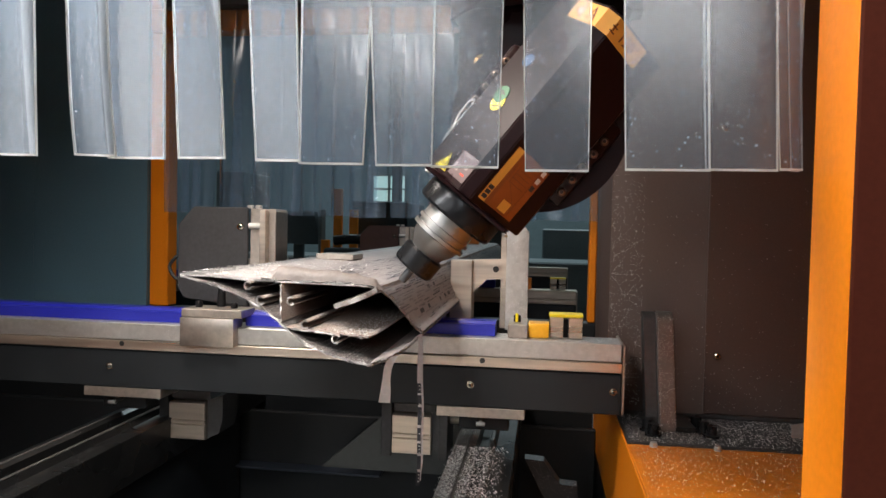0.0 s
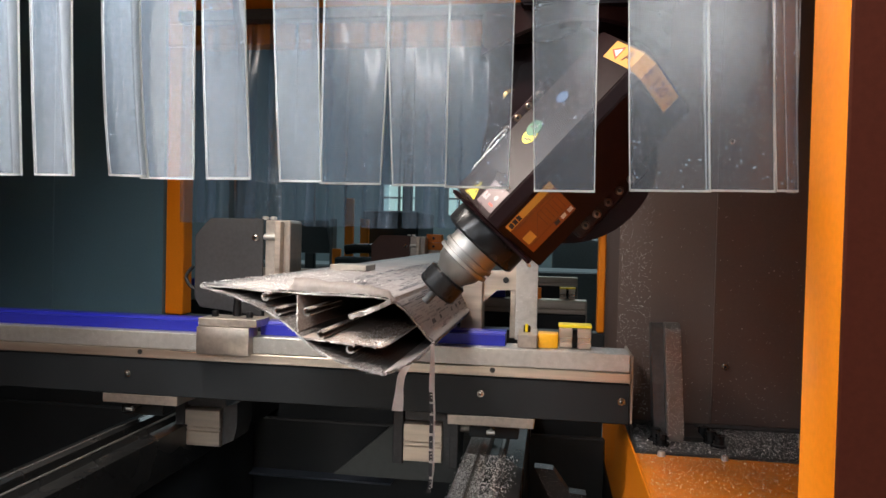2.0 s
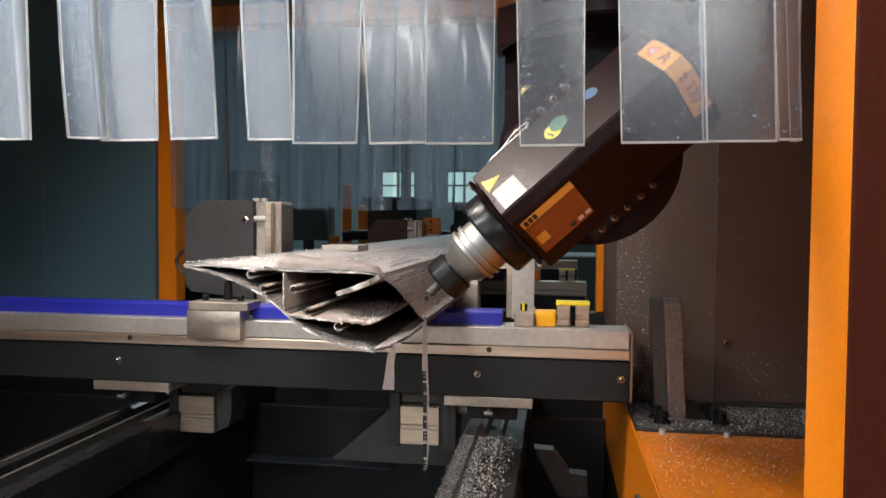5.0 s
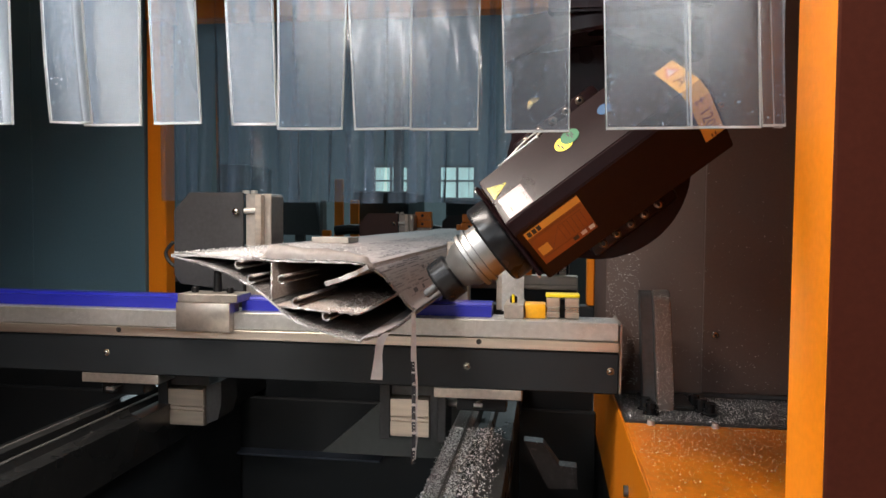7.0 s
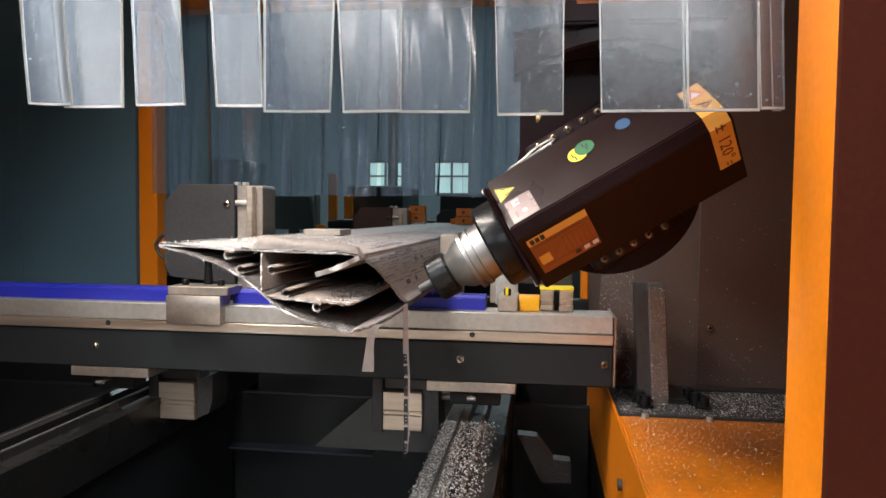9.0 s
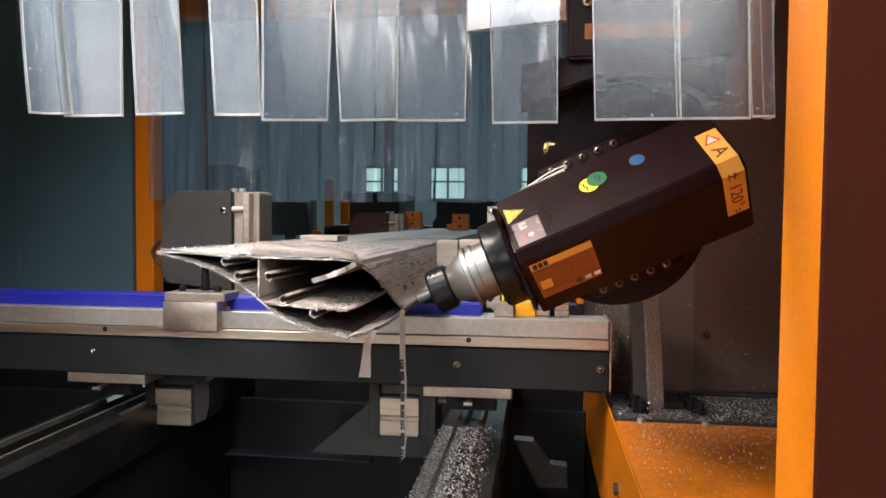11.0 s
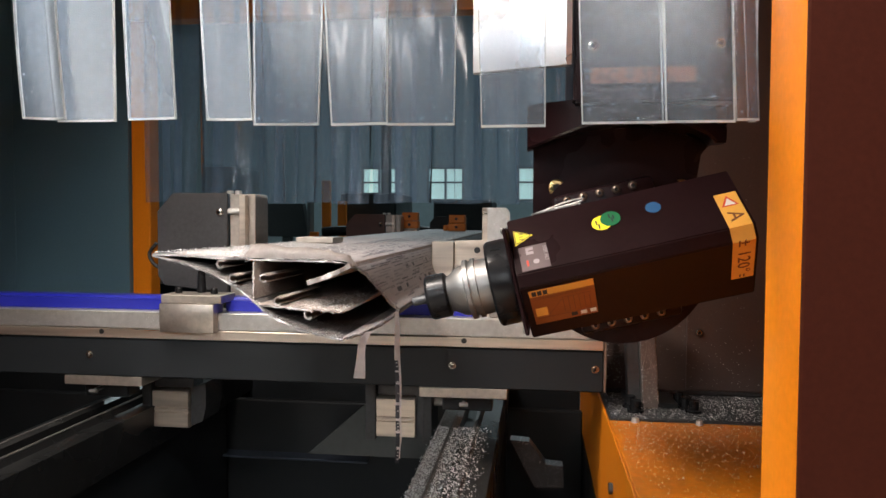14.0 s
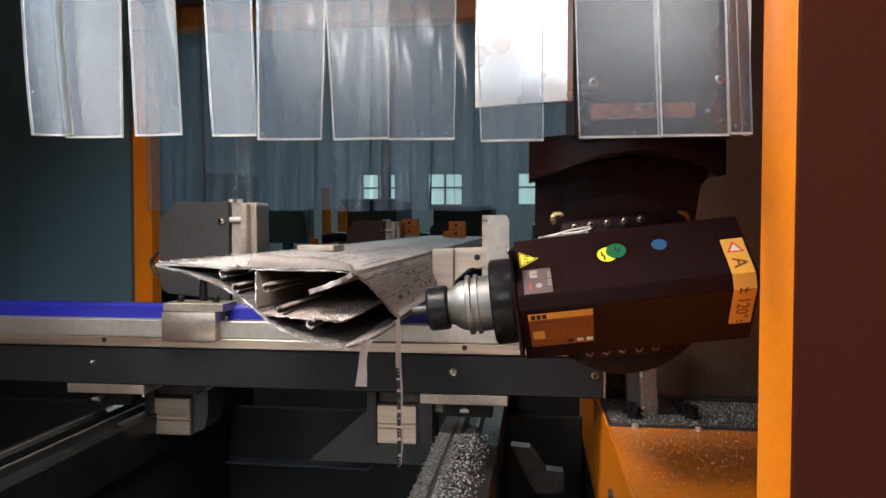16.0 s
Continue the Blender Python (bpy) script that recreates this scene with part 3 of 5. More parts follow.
def clamp_tower(dx, dy, dz, s=1.0, mat=None):
    """The upright clamp with its dark cover plate."""
    t = thing("clamp_tower", "upright profile clamp behind a dark chamfered cover plate", "clamp", "clamp towers", pose(dx, dy, dz))
    bm = B()
    prism(bm, [(-0.567, 1.030), (-0.555, 1.012), (-0.43, 1.000), (-0.43, 1.184), (-0.536, 1.184), (-0.567, 1.150)], 0.108, 0.114)
    bmesh.ops.bevel(bm, geom=bm.edges[:], offset=0.0012, segments=1, affect="EDGES")
    part("cover_plate", bm, mat or COVER_STEEL, t, "dark coated cover plate")
    b = B()
    bx(b, -0.4285, -0.378, 0.116, 0.17, 0.977, 1.182, 0.0015)
    part("tower", b, STEEL, t, "steel tower block")
    part("guide_bar", bx(B(), -0.404, -0.392, 0.100, 0.1155, 0.985, 1.180, 0.001), ALU, t, "bright guide bar")
    part("guide_bar", bx(B(), -0.3775, -0.374, 0.104, 0.165, 0.985, 1.178, 0.001), STEEL, t)
    b = B()
    cy(b, (-0.428, 0.110, 1.150), (-0.404, 0.110, 1.150), 0.0055, 0.0055, 16)
    part("rod", b, CHROME, t, "bright steel rod")
    b = B()
    dome_screw(b, (-0.444, 0.108, 1.148), 0.0075, 0.005)
    part("screw", b, (SHINY, RUBBER), t)
    for sx in (-0.438, -0.422):
        b = B()
        screw(b, (sx, 0.14, 1.183), 0.0065, 0.006, (0, 0, 1))
        part("screw", b, CHROME, t)
    b = B()
    pts = smooth_line([(-0.56, 1.04), (-0.58, 1.05), (-0.59, 1.07), (-0.575, 1.09)], 5)
    for p, q in zip(pts, pts[1:]):
        cy(b, (p[0], 0.12, p[1]), (q[0], 0.12, q[1]), 0.0035, 0.0035, 8)
    part("hose", b, RUBBER, t, "black air hose")
    return t


clamp_tower(0, 0, 0)
clamp_tower(0.043, 1.19, -0.03, mat=material("brown_machine_paint", (0.09, 0.04, 0.03), 0.5))
clamp_tower(0.13, 2.6, -0.03)


def side_stop():
    """Aluminium stop bracket at the beam's right end."""
    t = thing("stop_bracket", "machined aluminium stop bracket on the beam", "bracket")
    part("stop_block", bx(B(), -0.050, -0.011, 0.105, 0.15, 0.978, 1.098, 0.0015), ALU, t, "upright aluminium stop block")
    arm = B()
    prism(arm, [(-0.0105, 1.099), (0.048, 1.101), (0.048, 1.066), (0.014, 1.064), (-0.0105, 1.040)], 0.115, 0.14)
    part("arm", arm, ALU, t)
    # No real bore: a black disc paints the hole's dark inside.
    b = B()
    cy(b, (0.030, 0.1148, 1.083), (0.030, 0.113, 1.083), 0.0055, 0.0055, 16)
    part("hole", b, RUBBER, t, "black disc for the shade in a threaded hole")
    post = B()
    prism(post, [(0.0485, 0.978), (0.087, 0.978), (0.087, 1.150), (0.080, 1.158), (0.0485, 1.158)], 0.104, 0.13)
    part("post", post, ALU_WORN, t, "tall aluminium post")
    part("post_edge", bx(B(), 0.038, 0.0478, 0.12, 0.145, 0.978, 1.158, 0.001), ALU, t)
    base = B()
    bx(base, 0.058, 0.0905, 0.012, 0.10, 0.9775, 1.000, 0.0015)
    part("foot", base, STEEL, t, "steel foot")
    b = B()
    screw(b, (0.072, 0.05, 1.000), 0.006, 0.011, (0, 0, 1))
    part("screw", b, BLACK_OX, t)
    b = B()
    cy(b, (0.0715, 0.045, 1.0005), (0.0715, 0.045, 1.014), 0.0025, 0.0025, 8)
    part("mark", b, SIGN_YELLOW, t, "yellow marker")
    return t


side_stop()
solid("amber_pad", bx(B(), 0.0912, 0.125, 0.022, 0.06, 0.9775, 1.0015, 0.002, 2), YELLOW, "amber plastic pad on the beam", "pad")


def end_jaws(dx, dy, dz):
    t = thing("end_stop", "paired aluminium jaws under a yellow plastic cap", "stop", "end stops", pose(dx, dy, dz))
    part("jaw", bx(B(), 0.1262, 0.1480, 0.024, 0.06, 0.978, 1.012, 0.0015), ALU, t)
    part("jaw", bx(B(), 0.1565, 0.1790, 0.024, 0.06, 0.978, 1.012, 0.0015), ALU, t)
    part("web", bx(B(), 0.1482, 0.1563, 0.04, 0.058, 0.978, 1.008, 0.0005), BLACK_OX, t)
    part("cap", bx(B(), 0.125, 0.180, 0.026, 0.062, 1.0125, 1.0175, 0.001), SIGN_YELLOW, t, "yellow plastic cap")
    return t


end_jaws(0, 0, 0)


def carriage(x0):
    t = thing("carriage_block", "grooved aluminium carriage block under the beam", "carriage", "carriage blocks", pose(x0, 0, 0))
    b = B()
    prism(b, [(0.0, 0.740), (0.071, 0.740), (0.071, 0.769), (0.069, 0.771), (0.069, 0.776), (0.071, 0.778), (0.071, 0.812), (0.0, 0.812), (0.0, 0.778), (0.002, 0.776), (0.002, 0.771), (0.0, 0.769)], 0.1245, 0.18)
    part("body", b, ALU, t)
    f = B()
    prism(f, [(0.1235, 0.740), (0.119, 0.742), (0.119, 0.768), (0.1225, 0.7695), (0.1225, 0.7715), (0.119, 0.773), (0.119, 0.776), (0.1225, 0.7775), (0.1225, 0.7795), (0.119, 0.781), (0.119, 0.810), (0.1235, 0.812)], 0.0, 0.071, "x")
    part("grooved_front", f, ALU, t, "ribbed front face")
    part("side_cover", bx(B(), -0.020, -0.001, 0.118, 0.19, 0.735, 0.845, 0.001), COVER_STEEL, t, "dark side plate")
    c = B()
    prism(c, [(0.072, 0.742), (0.095, 0.752), (0.102, 0.78), (0.102, 0.826), (0.072, 0.815)], 0.13, 0.2)
    part("motor_cover", c, DARK_STEEL, t, "dark cover")
    part("bracket", bx(B(), 0.0, 0.078, 0.13, 0.17, 0.815, 0.845, 0.001), DARK_STEEL, t)
    return t


carriage(-0.587)
cb = carriage(-0.153)
# Shade beside the block is put into this plate's dark colour.
solid("carriage_web", bx(B(), -0.066, -0.050, 0.112, 0.2, 0.735, 0.845, 0.001), COVER_STEEL, "steel carriage side plate, coloured dark for shade", "plate")
b = B()
cy(b, (-0.05, 0.15, 0.80), (0.02, 0.15, 0.80), 0.007, 0.007, 16)
solid("carriage_shaft", b, STEEL, "short bright steel carriage shaft", "shaft")


# ---------------- slide rails and bed ----------------
def rail(xc, covered):
    t = thing("slide_rail", "long machine slide rail covered in swarf" if covered else "long oiled machine slide rail", "rail", "slide rails")
    top = RAIL if covered else RAIL_DARK
    a = B()
    prism(a, [(xc - 0.050, 0.700), (xc - 0.050, 0.788), (xc - 0.044, 0.796), (xc - 0.020, 0.800), (xc - 0.012, 0.796), (xc - 0.010, 0.700)], -0.62, 2.2)
    part("rail_body", a, top, t)
    g = B()
    prism(g, [(xc - 0.0095, 0.700), (xc - 0.0095, 0.778), (xc + 0.006, 0.778), (xc + 0.010, 0.792), (xc + 0.016, 0.792), (xc + 0.020, 0.782), (xc + 0.050, 0.780), (xc + 0.050, 0.700)], -0.62, 2.2)
    part("guide", g, RAIL_DARK, t, "oiled linear guide")
    # Thin pale strips draw the highlight lines along the rail.
    for gx, gw in ((0.0105, 0.005), (-0.024, 0.003)):
        part("highlight_strip", bx(B(), xc + gx, xc + gx + gw, -0.62, 2.2, 0.793 if gx > 0 else 0.7995, 0.7945 if gx > 0 else 0.8012, 0.0004), UPRIGHT, t, "thin pale strip drawing a highlight line of the rail")
    cgt = B()
    bx(cgt, xc - 0.045, xc + 0.040, 0.050, 0.09, 0.813, 0.845, 0.002)
    part("slide_carriage", cgt, BLACK_COAT, t, "dark slide carriage")
    s = B()
    screw(s, (xc - 0.006, 0.049, 0.832), 0.0045, 0.030)
    cy(s, (xc - 0.012, 0.016, 0.832), (xc + 0.002, 0.016, 0.832), 0.0035, 0.0035, 12)
    part("grease_nipple", s, CHROME, t, "bright grease nipple")
    return t


rail(0.022, True)
rail(-0.634, False)
solid("machine_bed", bx(B(), -1.5, 0.2415, 0.62, 2.4, 0.30, 0.69, 0.004), BLACK_COAT, "black steel machine bed", "machine bed")
solid("bed_sheet", bx(B(), -1.4, 0.2415, 0.50, 0.52, 0.30, 0.70, 0.003), BLACK_COAT, "black sheet panel under the beam", "panel")
# Grey sheet cut to the outline of the lit patch on the bed panel.
g = B()
prism(g, [(-0.105, 0.845), (0.02, 0.845), (0.02, 0.608), (-0.372, 0.608), (-0.203, 0.758)], 0.40, 0.412)
solid("lit_bed_patch", g, material("lit_patch_grey", (0.055, 0.062, 0.062), 0.5), "grey sheet shaped as the lit patch behind the carriages", "panel")
solid("bed_ledge", bx(B(), -0.63, -0.25, 0.455, 0.498, 0.571, 0.576, 0.001), material("blue_grey_paint", (0.035, 0.045, 0.065), 0.4), "narrow blue-grey ledge on the bed panel", "ledge")
solid("base_tray", bx(B(), -1.5, 0.235, -0.7, 0.498, 0.30, 0.33, 0.004), BLACK_COAT, "black chip tray under the rails", "tray")
solid("rail_support", bx(B(), -0.05, 0.07, -0.60, 0.48, 0.331, 0.699, 0.003), BLACK_COAT, "black steel box support under the rail", "support", group="rail supports")
solid("rail_support", bx(B(), -0.70, -0.60, -0.60, 0.48, 0.331, 0.699, 0.003), BLACK_COAT, "black steel box support under the rail", "support", group="rail supports")
g = B()
prism(g, [(0.088, 0.720), (0.124, 0.718), (0.155, 0.676), (0.187, 0.674), (0.189, 0.633), (0.135, 0.631)], 0.20, 0.23)
# TRAY's dark base puts the shade on this gusset into its colour.
solid("gusset", g, TRAY, "swarf-dusted steel corner gusset, coloured dark for its shade", "bracket")

# ---------------- orange side table ----------------


def side_table():
    t = thing("side_table", "orange painted sheet-steel shelf with a swarf tray", "shelf")
    part("top", bx(B(), 0.246, 1.3, -0.70, -0.055, 0.831, 0.835, 0.001), ORANGE_CHIPS, t, "orange top dusted with swarf")
    part("side", bx(B(), 0.242, 0.2458, -0.70, 0.598, 0.648, 0.836, 0.001), ORANGE, t, "folded orange side")
    part("tray", bx(B(), 0.247, 1.3, -0.054, 0.118, 0.825, 0.8375, 0.001), TRAY, t, "black tray thick with swarf")
    part("rim", bx(B(), 0.247, 1.3, 0.1185, 0.1195, 0.838, 0.844, 0.0004), DARK_STEEL, t)
    for sx in (0.283, 0.375, 0.52):
        b = B()
        cy(b, (sx, -0.062, 0.835), (sx, -0.062, 0.842), 0.006, 0.005, 12)
        part("screw", b, CHROME, t)
    for sx, sy in ((0.285, 0.02), (0.297, 0.045), (0.366, 0.05), (0.372, 0.02), (0.29, -0.01), (0.38, 0.0)):
        b = B()
        cy(b, (sx, sy, 0.8375), (sx, sy, 0.856), 0.0085, 0.0085, 12)
        cy(b, (sx, sy, 0.8375), (sx, sy, 0.842), 0.013, 0.013, 16)
        part("screw", b, BLACK_OX, t, "black cap screw")
    b = B()
    prism(b, [(0.505, 0.838), (0.53, 0.838), (0.56, 0.815), (0.56, 0.87), (0.52, 0.862), (0.505, 0.858)], 0.02, 0.024)
    part("offcut", b, PINK_FILM, t, "pale film scrap")
    b = B()
    cy(b, (0.2415, -0.15, 0.765), (0.236, -0.15, 0.765), 0.008, 0.008, 12)
    part("screw", b, DARK_STEEL, t)
    return t


side_table()


def upright_bracket():
    t = thing("upright_bracket", "steel upright with a rounded top standing in swarf", "bracket")
    b = B()
    arc = [(0.018 * math.cos(a), 0.018 * math.sin(a)) for a in [math.pi * k / 10 for k in range(11)]]
    out = [(0.04 + p[0], 1.010 + p[1]) for p in arc] + [(0.012, 0.8376), (0.068, 0.8376)]
    prism(b, out, 0.304, 0.330, "x")
    bmesh.ops.bevel(b, geom=b.edges[:], offset=0.002, segments=2, affect="EDGES")
    for v in b.verts:
        v.co.x -= (v.co.z - 0.8376) * 0.05
    part("upright", b, UPRIGHT, t, "swarf-dusted steel bar")
    part("foot", bx(B(), 0.280, 0.36, 0.014, 0.10, 0.8377, 0.846, 0.002), RAIL_DARK, t)
    # Added dark plate: paints the unlit left side of the single bar.
    bp = B()
    prism(bp, [(0.048 + 0.014 * math.cos(a), 1.012 + 0.014 * math.sin(a)) for a in [math.pi * k / 8 for k in range(9)]] + [(0.030, 0.8462), (0.066, 0.8462)], 0.2845, 0.3036, "x")
    for v in bp.verts:
        v.co.x -= (v.co.z - 0.8376) * 0.05
    part("shaded_side", bp, DARK_STEEL, t, "dark plate standing for the bar's unlit side")
    return t


upright_bracket()


# ---------------- the aluminium profile being cut ----------------
PY0, PY1 = -0.39, 1.75
TOP_3 = smooth_line([(-0.2986, 1.0958, -0.391), (-0.2526, 1.0945, -0.392), (-0.1947, 1.0924, -0.394), (-0.1765, 1.0915, -0.395), (-0.1268, 1.0910, -0.396), (-0.0982, 1.0907, -0.396), (-0.0764, 1.0887, -0.392), (-0.0661, 1.0826, -0.375), (-0.0568, 1.0691, -0.350), (-0.0475, 1.0485, -0.320), (-0.0402, 1.0325, -0.300), (-0.0341, 1.0252, -0.290)])
UNDER_3 = smooth_line([(-0.2981, 1.0947, -0.392), (-0.2482, 1.0847, -0.402), (-0.1968, 1.0678, -0.418), (-0.1654, 1.0525, -0.432), (-0.1377, 1.0368, -0.447), (-0.1074, 1.0264, -0.457), (-0.0793, 1.0206, -0.4625), (-0.0564, 1.0171, -0.466)])
NOSE_3 = smooth_line([(-0.0564, 1.0171, -0.466), (-0.0471, 1.0158, -0.420), (-0.0395, 1.0170, -0.360), (-0.0341, 1.0246, -0.290)])
TOP, UNDER, NOSE = ([p[:2] for p in line] for line in (TOP_3, UNDER_3, NOSE_3))


def extrude_line(bm, pts, thick, y1, rough=0.0, seed=0, shift=0.0):
    """A wall along a line of (x, z, y of the cut), drawn back along y, its near end jagged by the mitre cut."""
    out = band(pts, thick)
    rng = random.Random(seed)
    n, m = len(out), len(pts)
    cut = [p[2] + shift for p in pts] + [p[2] + shift for p in pts[::-1]]
    rows = []
    for k, back in enumerate((0.0, 0.006, 0.02, 0.06, None)):
        row = []
        for i, p in enumerate(out):
            j = rough * (1.0, 0.45, 0.0, 0.0, 0.0)[k]
            y = y1 if back is None else cut[i] + back
            row.append(bm.verts.new((p[0] + rng.uniform(-1, 1) * j, y + rng.uniform(-1, 1) * j * 2, p[1] + rng.uniform(-1, 1) * j)))
        rows.append(row)
    for r in range(len(rows) - 1):
        for i in range(n):
            f = bm.faces.new((rows[r][i], rows[r][(i + 1) % n], rows[r + 1][(i + 1) % n], rows[r + 1][i]))
            f.material_index = 0
    for i in range(m - 1):
        f = bm.faces.new((rows[0][i], rows[0][i + 1], rows[0][n - 2 - i], rows[0][n - 1 - i]))
        f.material_index = 1
        bm.faces.new((rows[-1][i], rows[-1][i + 1], rows[-1][n - 2 - i], rows[-1][n - 1 - i]))
    bmesh.ops.recalc_face_normals(bm, faces=bm.faces[:])


def workpiece():
    t = thing("aluminium_profile", "film-wrapped hollow aluminium profile with a ragged sawn end", "metal profile")
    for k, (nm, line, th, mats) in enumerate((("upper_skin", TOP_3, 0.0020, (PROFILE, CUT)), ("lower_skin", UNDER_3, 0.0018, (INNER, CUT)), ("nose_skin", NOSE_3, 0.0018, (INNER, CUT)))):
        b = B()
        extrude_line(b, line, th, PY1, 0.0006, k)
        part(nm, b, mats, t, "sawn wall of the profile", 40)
    webs = {
        "web": [(-0.1760, 1.0896, -0.397), (-0.1697, 1.0722, -0.4136), (-0.1622, 1.0525, -0.432)],
        "shelf": [(-0.1577, 1.0468, -0.4377), (-0.1322, 1.0451, -0.4393), (-0.1071, 1.0435, -0.4408), (-0.0824, 1.0421, -0.4421), (-0.0640, 1.0414, -0.4428), (-0.0588, 1.0440, -0.380), (-0.0500, 1.0520, -0.310)],
        "rib": [(-0.1090, 1.0686, -0.4169), (-0.0885, 1.0754, -0.4106), (-0.0662, 1.0865, -0.3993)],
    }
    for k, (nm, line) in enumerate(webs.items()):
        b = B()
        extrude_line(b, smooth_line(line, 8), 0.0052 if nm == "rib" else 0.0017, PY1, 0.0007, 10 + k)
        part(nm, b, (FUZZ, CUT), t, "rough inner wall of the profile", 40)
    for bxx, bz, by in ((-0.2132, 1.0867, -0.400), (-0.1583, 1.0725, -0.4133), (-0.1349, 1.0505, -0.4335), (-0.0977, 1.0385, -0.446), (-0.1926, 1.0720, -0.414)):
        b = B()
        arc = [(bxx + 0.0042 * math.cos(a), bz + 0.0042 * math.sin(a), by) for a in [0.6 + 5.1 * k / 14 for k in range(15)]]
        extrude_line(b, arc, 0.0018, PY0 + 0.10, 0.0004, int(bxx * -1e4))
        part("screw_boss", b, (FUZZ, CUT), t, "round screw channel")
    # protective film over the top, peeled up at the cut
    b = B()
    lift = [(p[0] + 0.0005, p[1] + 0.0019, p[2]) for p in TOP_3[4:]]
    extrude_line(b, lift, 0.0005, PY1, 0.0008, 31, 0.004)
    part("film", b, (PAPER, PAPER), t, "printed white protective film")
    curl = B()
    base = [p for p in TOP if -0.190 < p[0] < -0.066]
    rows = []
    rng = random.Random(3)
    for k in range(7):
        a = k / 6
        row = []
        for i, p in enumerate(base):
            u = i / (len(base) - 1)
            h = (0.0175 * (1 - u) ** 0.7 + 0.002) * math.sin(a * 2.3) * (0.4 + 0.6 * min(1, u * 14))
            back = 0.016 * (1 - math.cos(a * 2.3)) * (1 - 0.6 * u)
            row.append(curl.verts.new((p[0] + 0.003 * a + rng.uniform(-1, 1) * 0.0011, PY0 - 0.002 + back, p[1] + 0.002 + h * 0.85 + 0.0011 * math.sin(31 * u + 2 * a) * a + rng.uniform(-1, 1) * 0.0010)))
        rows.append(row)
    for r in range(6):
        for i in range(len(base) - 1):
            curl.faces.new((rows[r][i], rows[r][i + 1], rows[r + 1][i + 1], rows[r + 1][i]))
    bmesh.ops.solidify(curl, geom=curl.faces[:], thickness=0.0004)
    part("peeled_film", curl, PINK_FILM, t, "film peeled up in a curl at the cut", 60)
    # print on the film: bars that follow the skin
    arc_len = [0.0]
    for p, q in zip(TOP, TOP[1:]):
        arc_len.append(arc_len[-1] + math.hypot(q[0] - p[0], q[1] - p[1]))

    def on_skin(s, lift=0.0026):
        s = max(0.0, min(arc_len[-1] - 1e-5, s))
        i = max(k for k in range(len(TOP) - 1) if arc_len[k] <= s)
        f = (s - arc_len[i]) / (arc_len[i + 1] - arc_len[i])
        p, q = Vector(TOP[i]), Vector(TOP[i + 1])
        d = (q - p).normalized()
        c = p.lerp(q, f) + Vector((-d.y, d.x)) * lift
        return c

    rng = random.Random(8)
    for mat, lab in ((INK, "dark printed bars on the film"), (INK_GREY, "grey printed bars on the film")):
        b = B()
        s = 0.115 if mat is INK else 0.118
        while s < arc_len[-1] - 0.006:
            w = rng.choice((0.0014, 0.0018, 0.0022)) if mat is INK_GREY else rng.choice((0.0013, 0.0018, 0.0018, 0.0022, 0.0022, 0.006))
            y = PY0 + 0.012 + (0.1 if s > arc_len[-1] - 0.05 else 0.0) * 0.9 * (s - arc_len[-1] + 0.05) / 0.05 + rng.uniform(0, 0.03)
            while y < PY1 - 0.2:
                ln = rng.uniform(0.012, 0.075) if w < 0.005 else rng.uniform(0.015, 0.035)
                if rng.random() < (0.5 if mat is INK else 0.7):
                    n = max(1, int(w / 0.003))
                    letters = max(1, int(ln / 0.0042)) if w < 0.005 else 1
                    for q in range(letters):
                        y0, y1 = y + ln * q / letters, y + ln * (q + rng.uniform(0.6, 0.95)) / letters
                        for k in range(n):
                            c0, c1 = on_skin(s + w * k / n), on_skin(s + w * (k + 1) / n)
                            b.faces.new([b.verts.new(v) for v in ((c0.x, y0, c0.y), (c1.x, y0, c1.y), (c1.x, y1, c1.y), (c0.x, y1, c0.y))])
                y += ln + rng.uniform(0.006, 0.04)
            s += w + rng.uniform(0.0012, 0.004)
        part("print", b, mat, t, lab, None)["kind"] = "stuff"
    return t, on_skin, arc_len


PROFILE_THING, on_skin, arc_len = workpiece()


def ribbon(name, pts, width, mat, label, ink=False, parent=None):
    """A hanging film ribbon: pts of (x, y, z), turned about the vertical as it falls."""
    b = B()
    rows = []
    for x, y, z, turn, w in pts:
        d = Vector((math.cos(turn), math.sin(turn), 0)) * width * w / 2
        rows.append((b.verts.new(Vector((x, y, z)) - d), b.verts.new(Vector((x, y, z)) + d)))
    for r, s in zip(rows, rows[1:]):
        b.faces.new((r[0], r[1], s[1], s[0]))
    bmesh.ops.solidify(b, geom=b.faces[:], thickness=0.0005)
    return part(name, b, mat, parent, label, None)


RX, RYY = -0.0305, -0.312
long_pts = [(RX - 0.0012 + 0.0024 * math.sin(2.2 * k / 16) + 0.0004 * math.sin(k), RYY - 0.002 * math.sin(k * 0.4), 1.0265 - 0.178 * k / 16, 0.15 + 0.85 * max(0, 1 - k / 6), 0.75 if k < 15 else 0.5) for k in range(17)]
ribbon("film_ribbon", long_pts, 0.0092, BRIGHT_FILM, "long film ribbon hanging from the cut edge", parent=PROFILE_THING)
def ribbon_x(z):
    k = (1.0265 - z) / 0.178 * 16
    return RX - 0.0012 + 0.0024 * math.sin(2.2 * k / 16) + 0.0004 * math.sin(k), RYY - 0.002 * math.sin(k * 0.4)


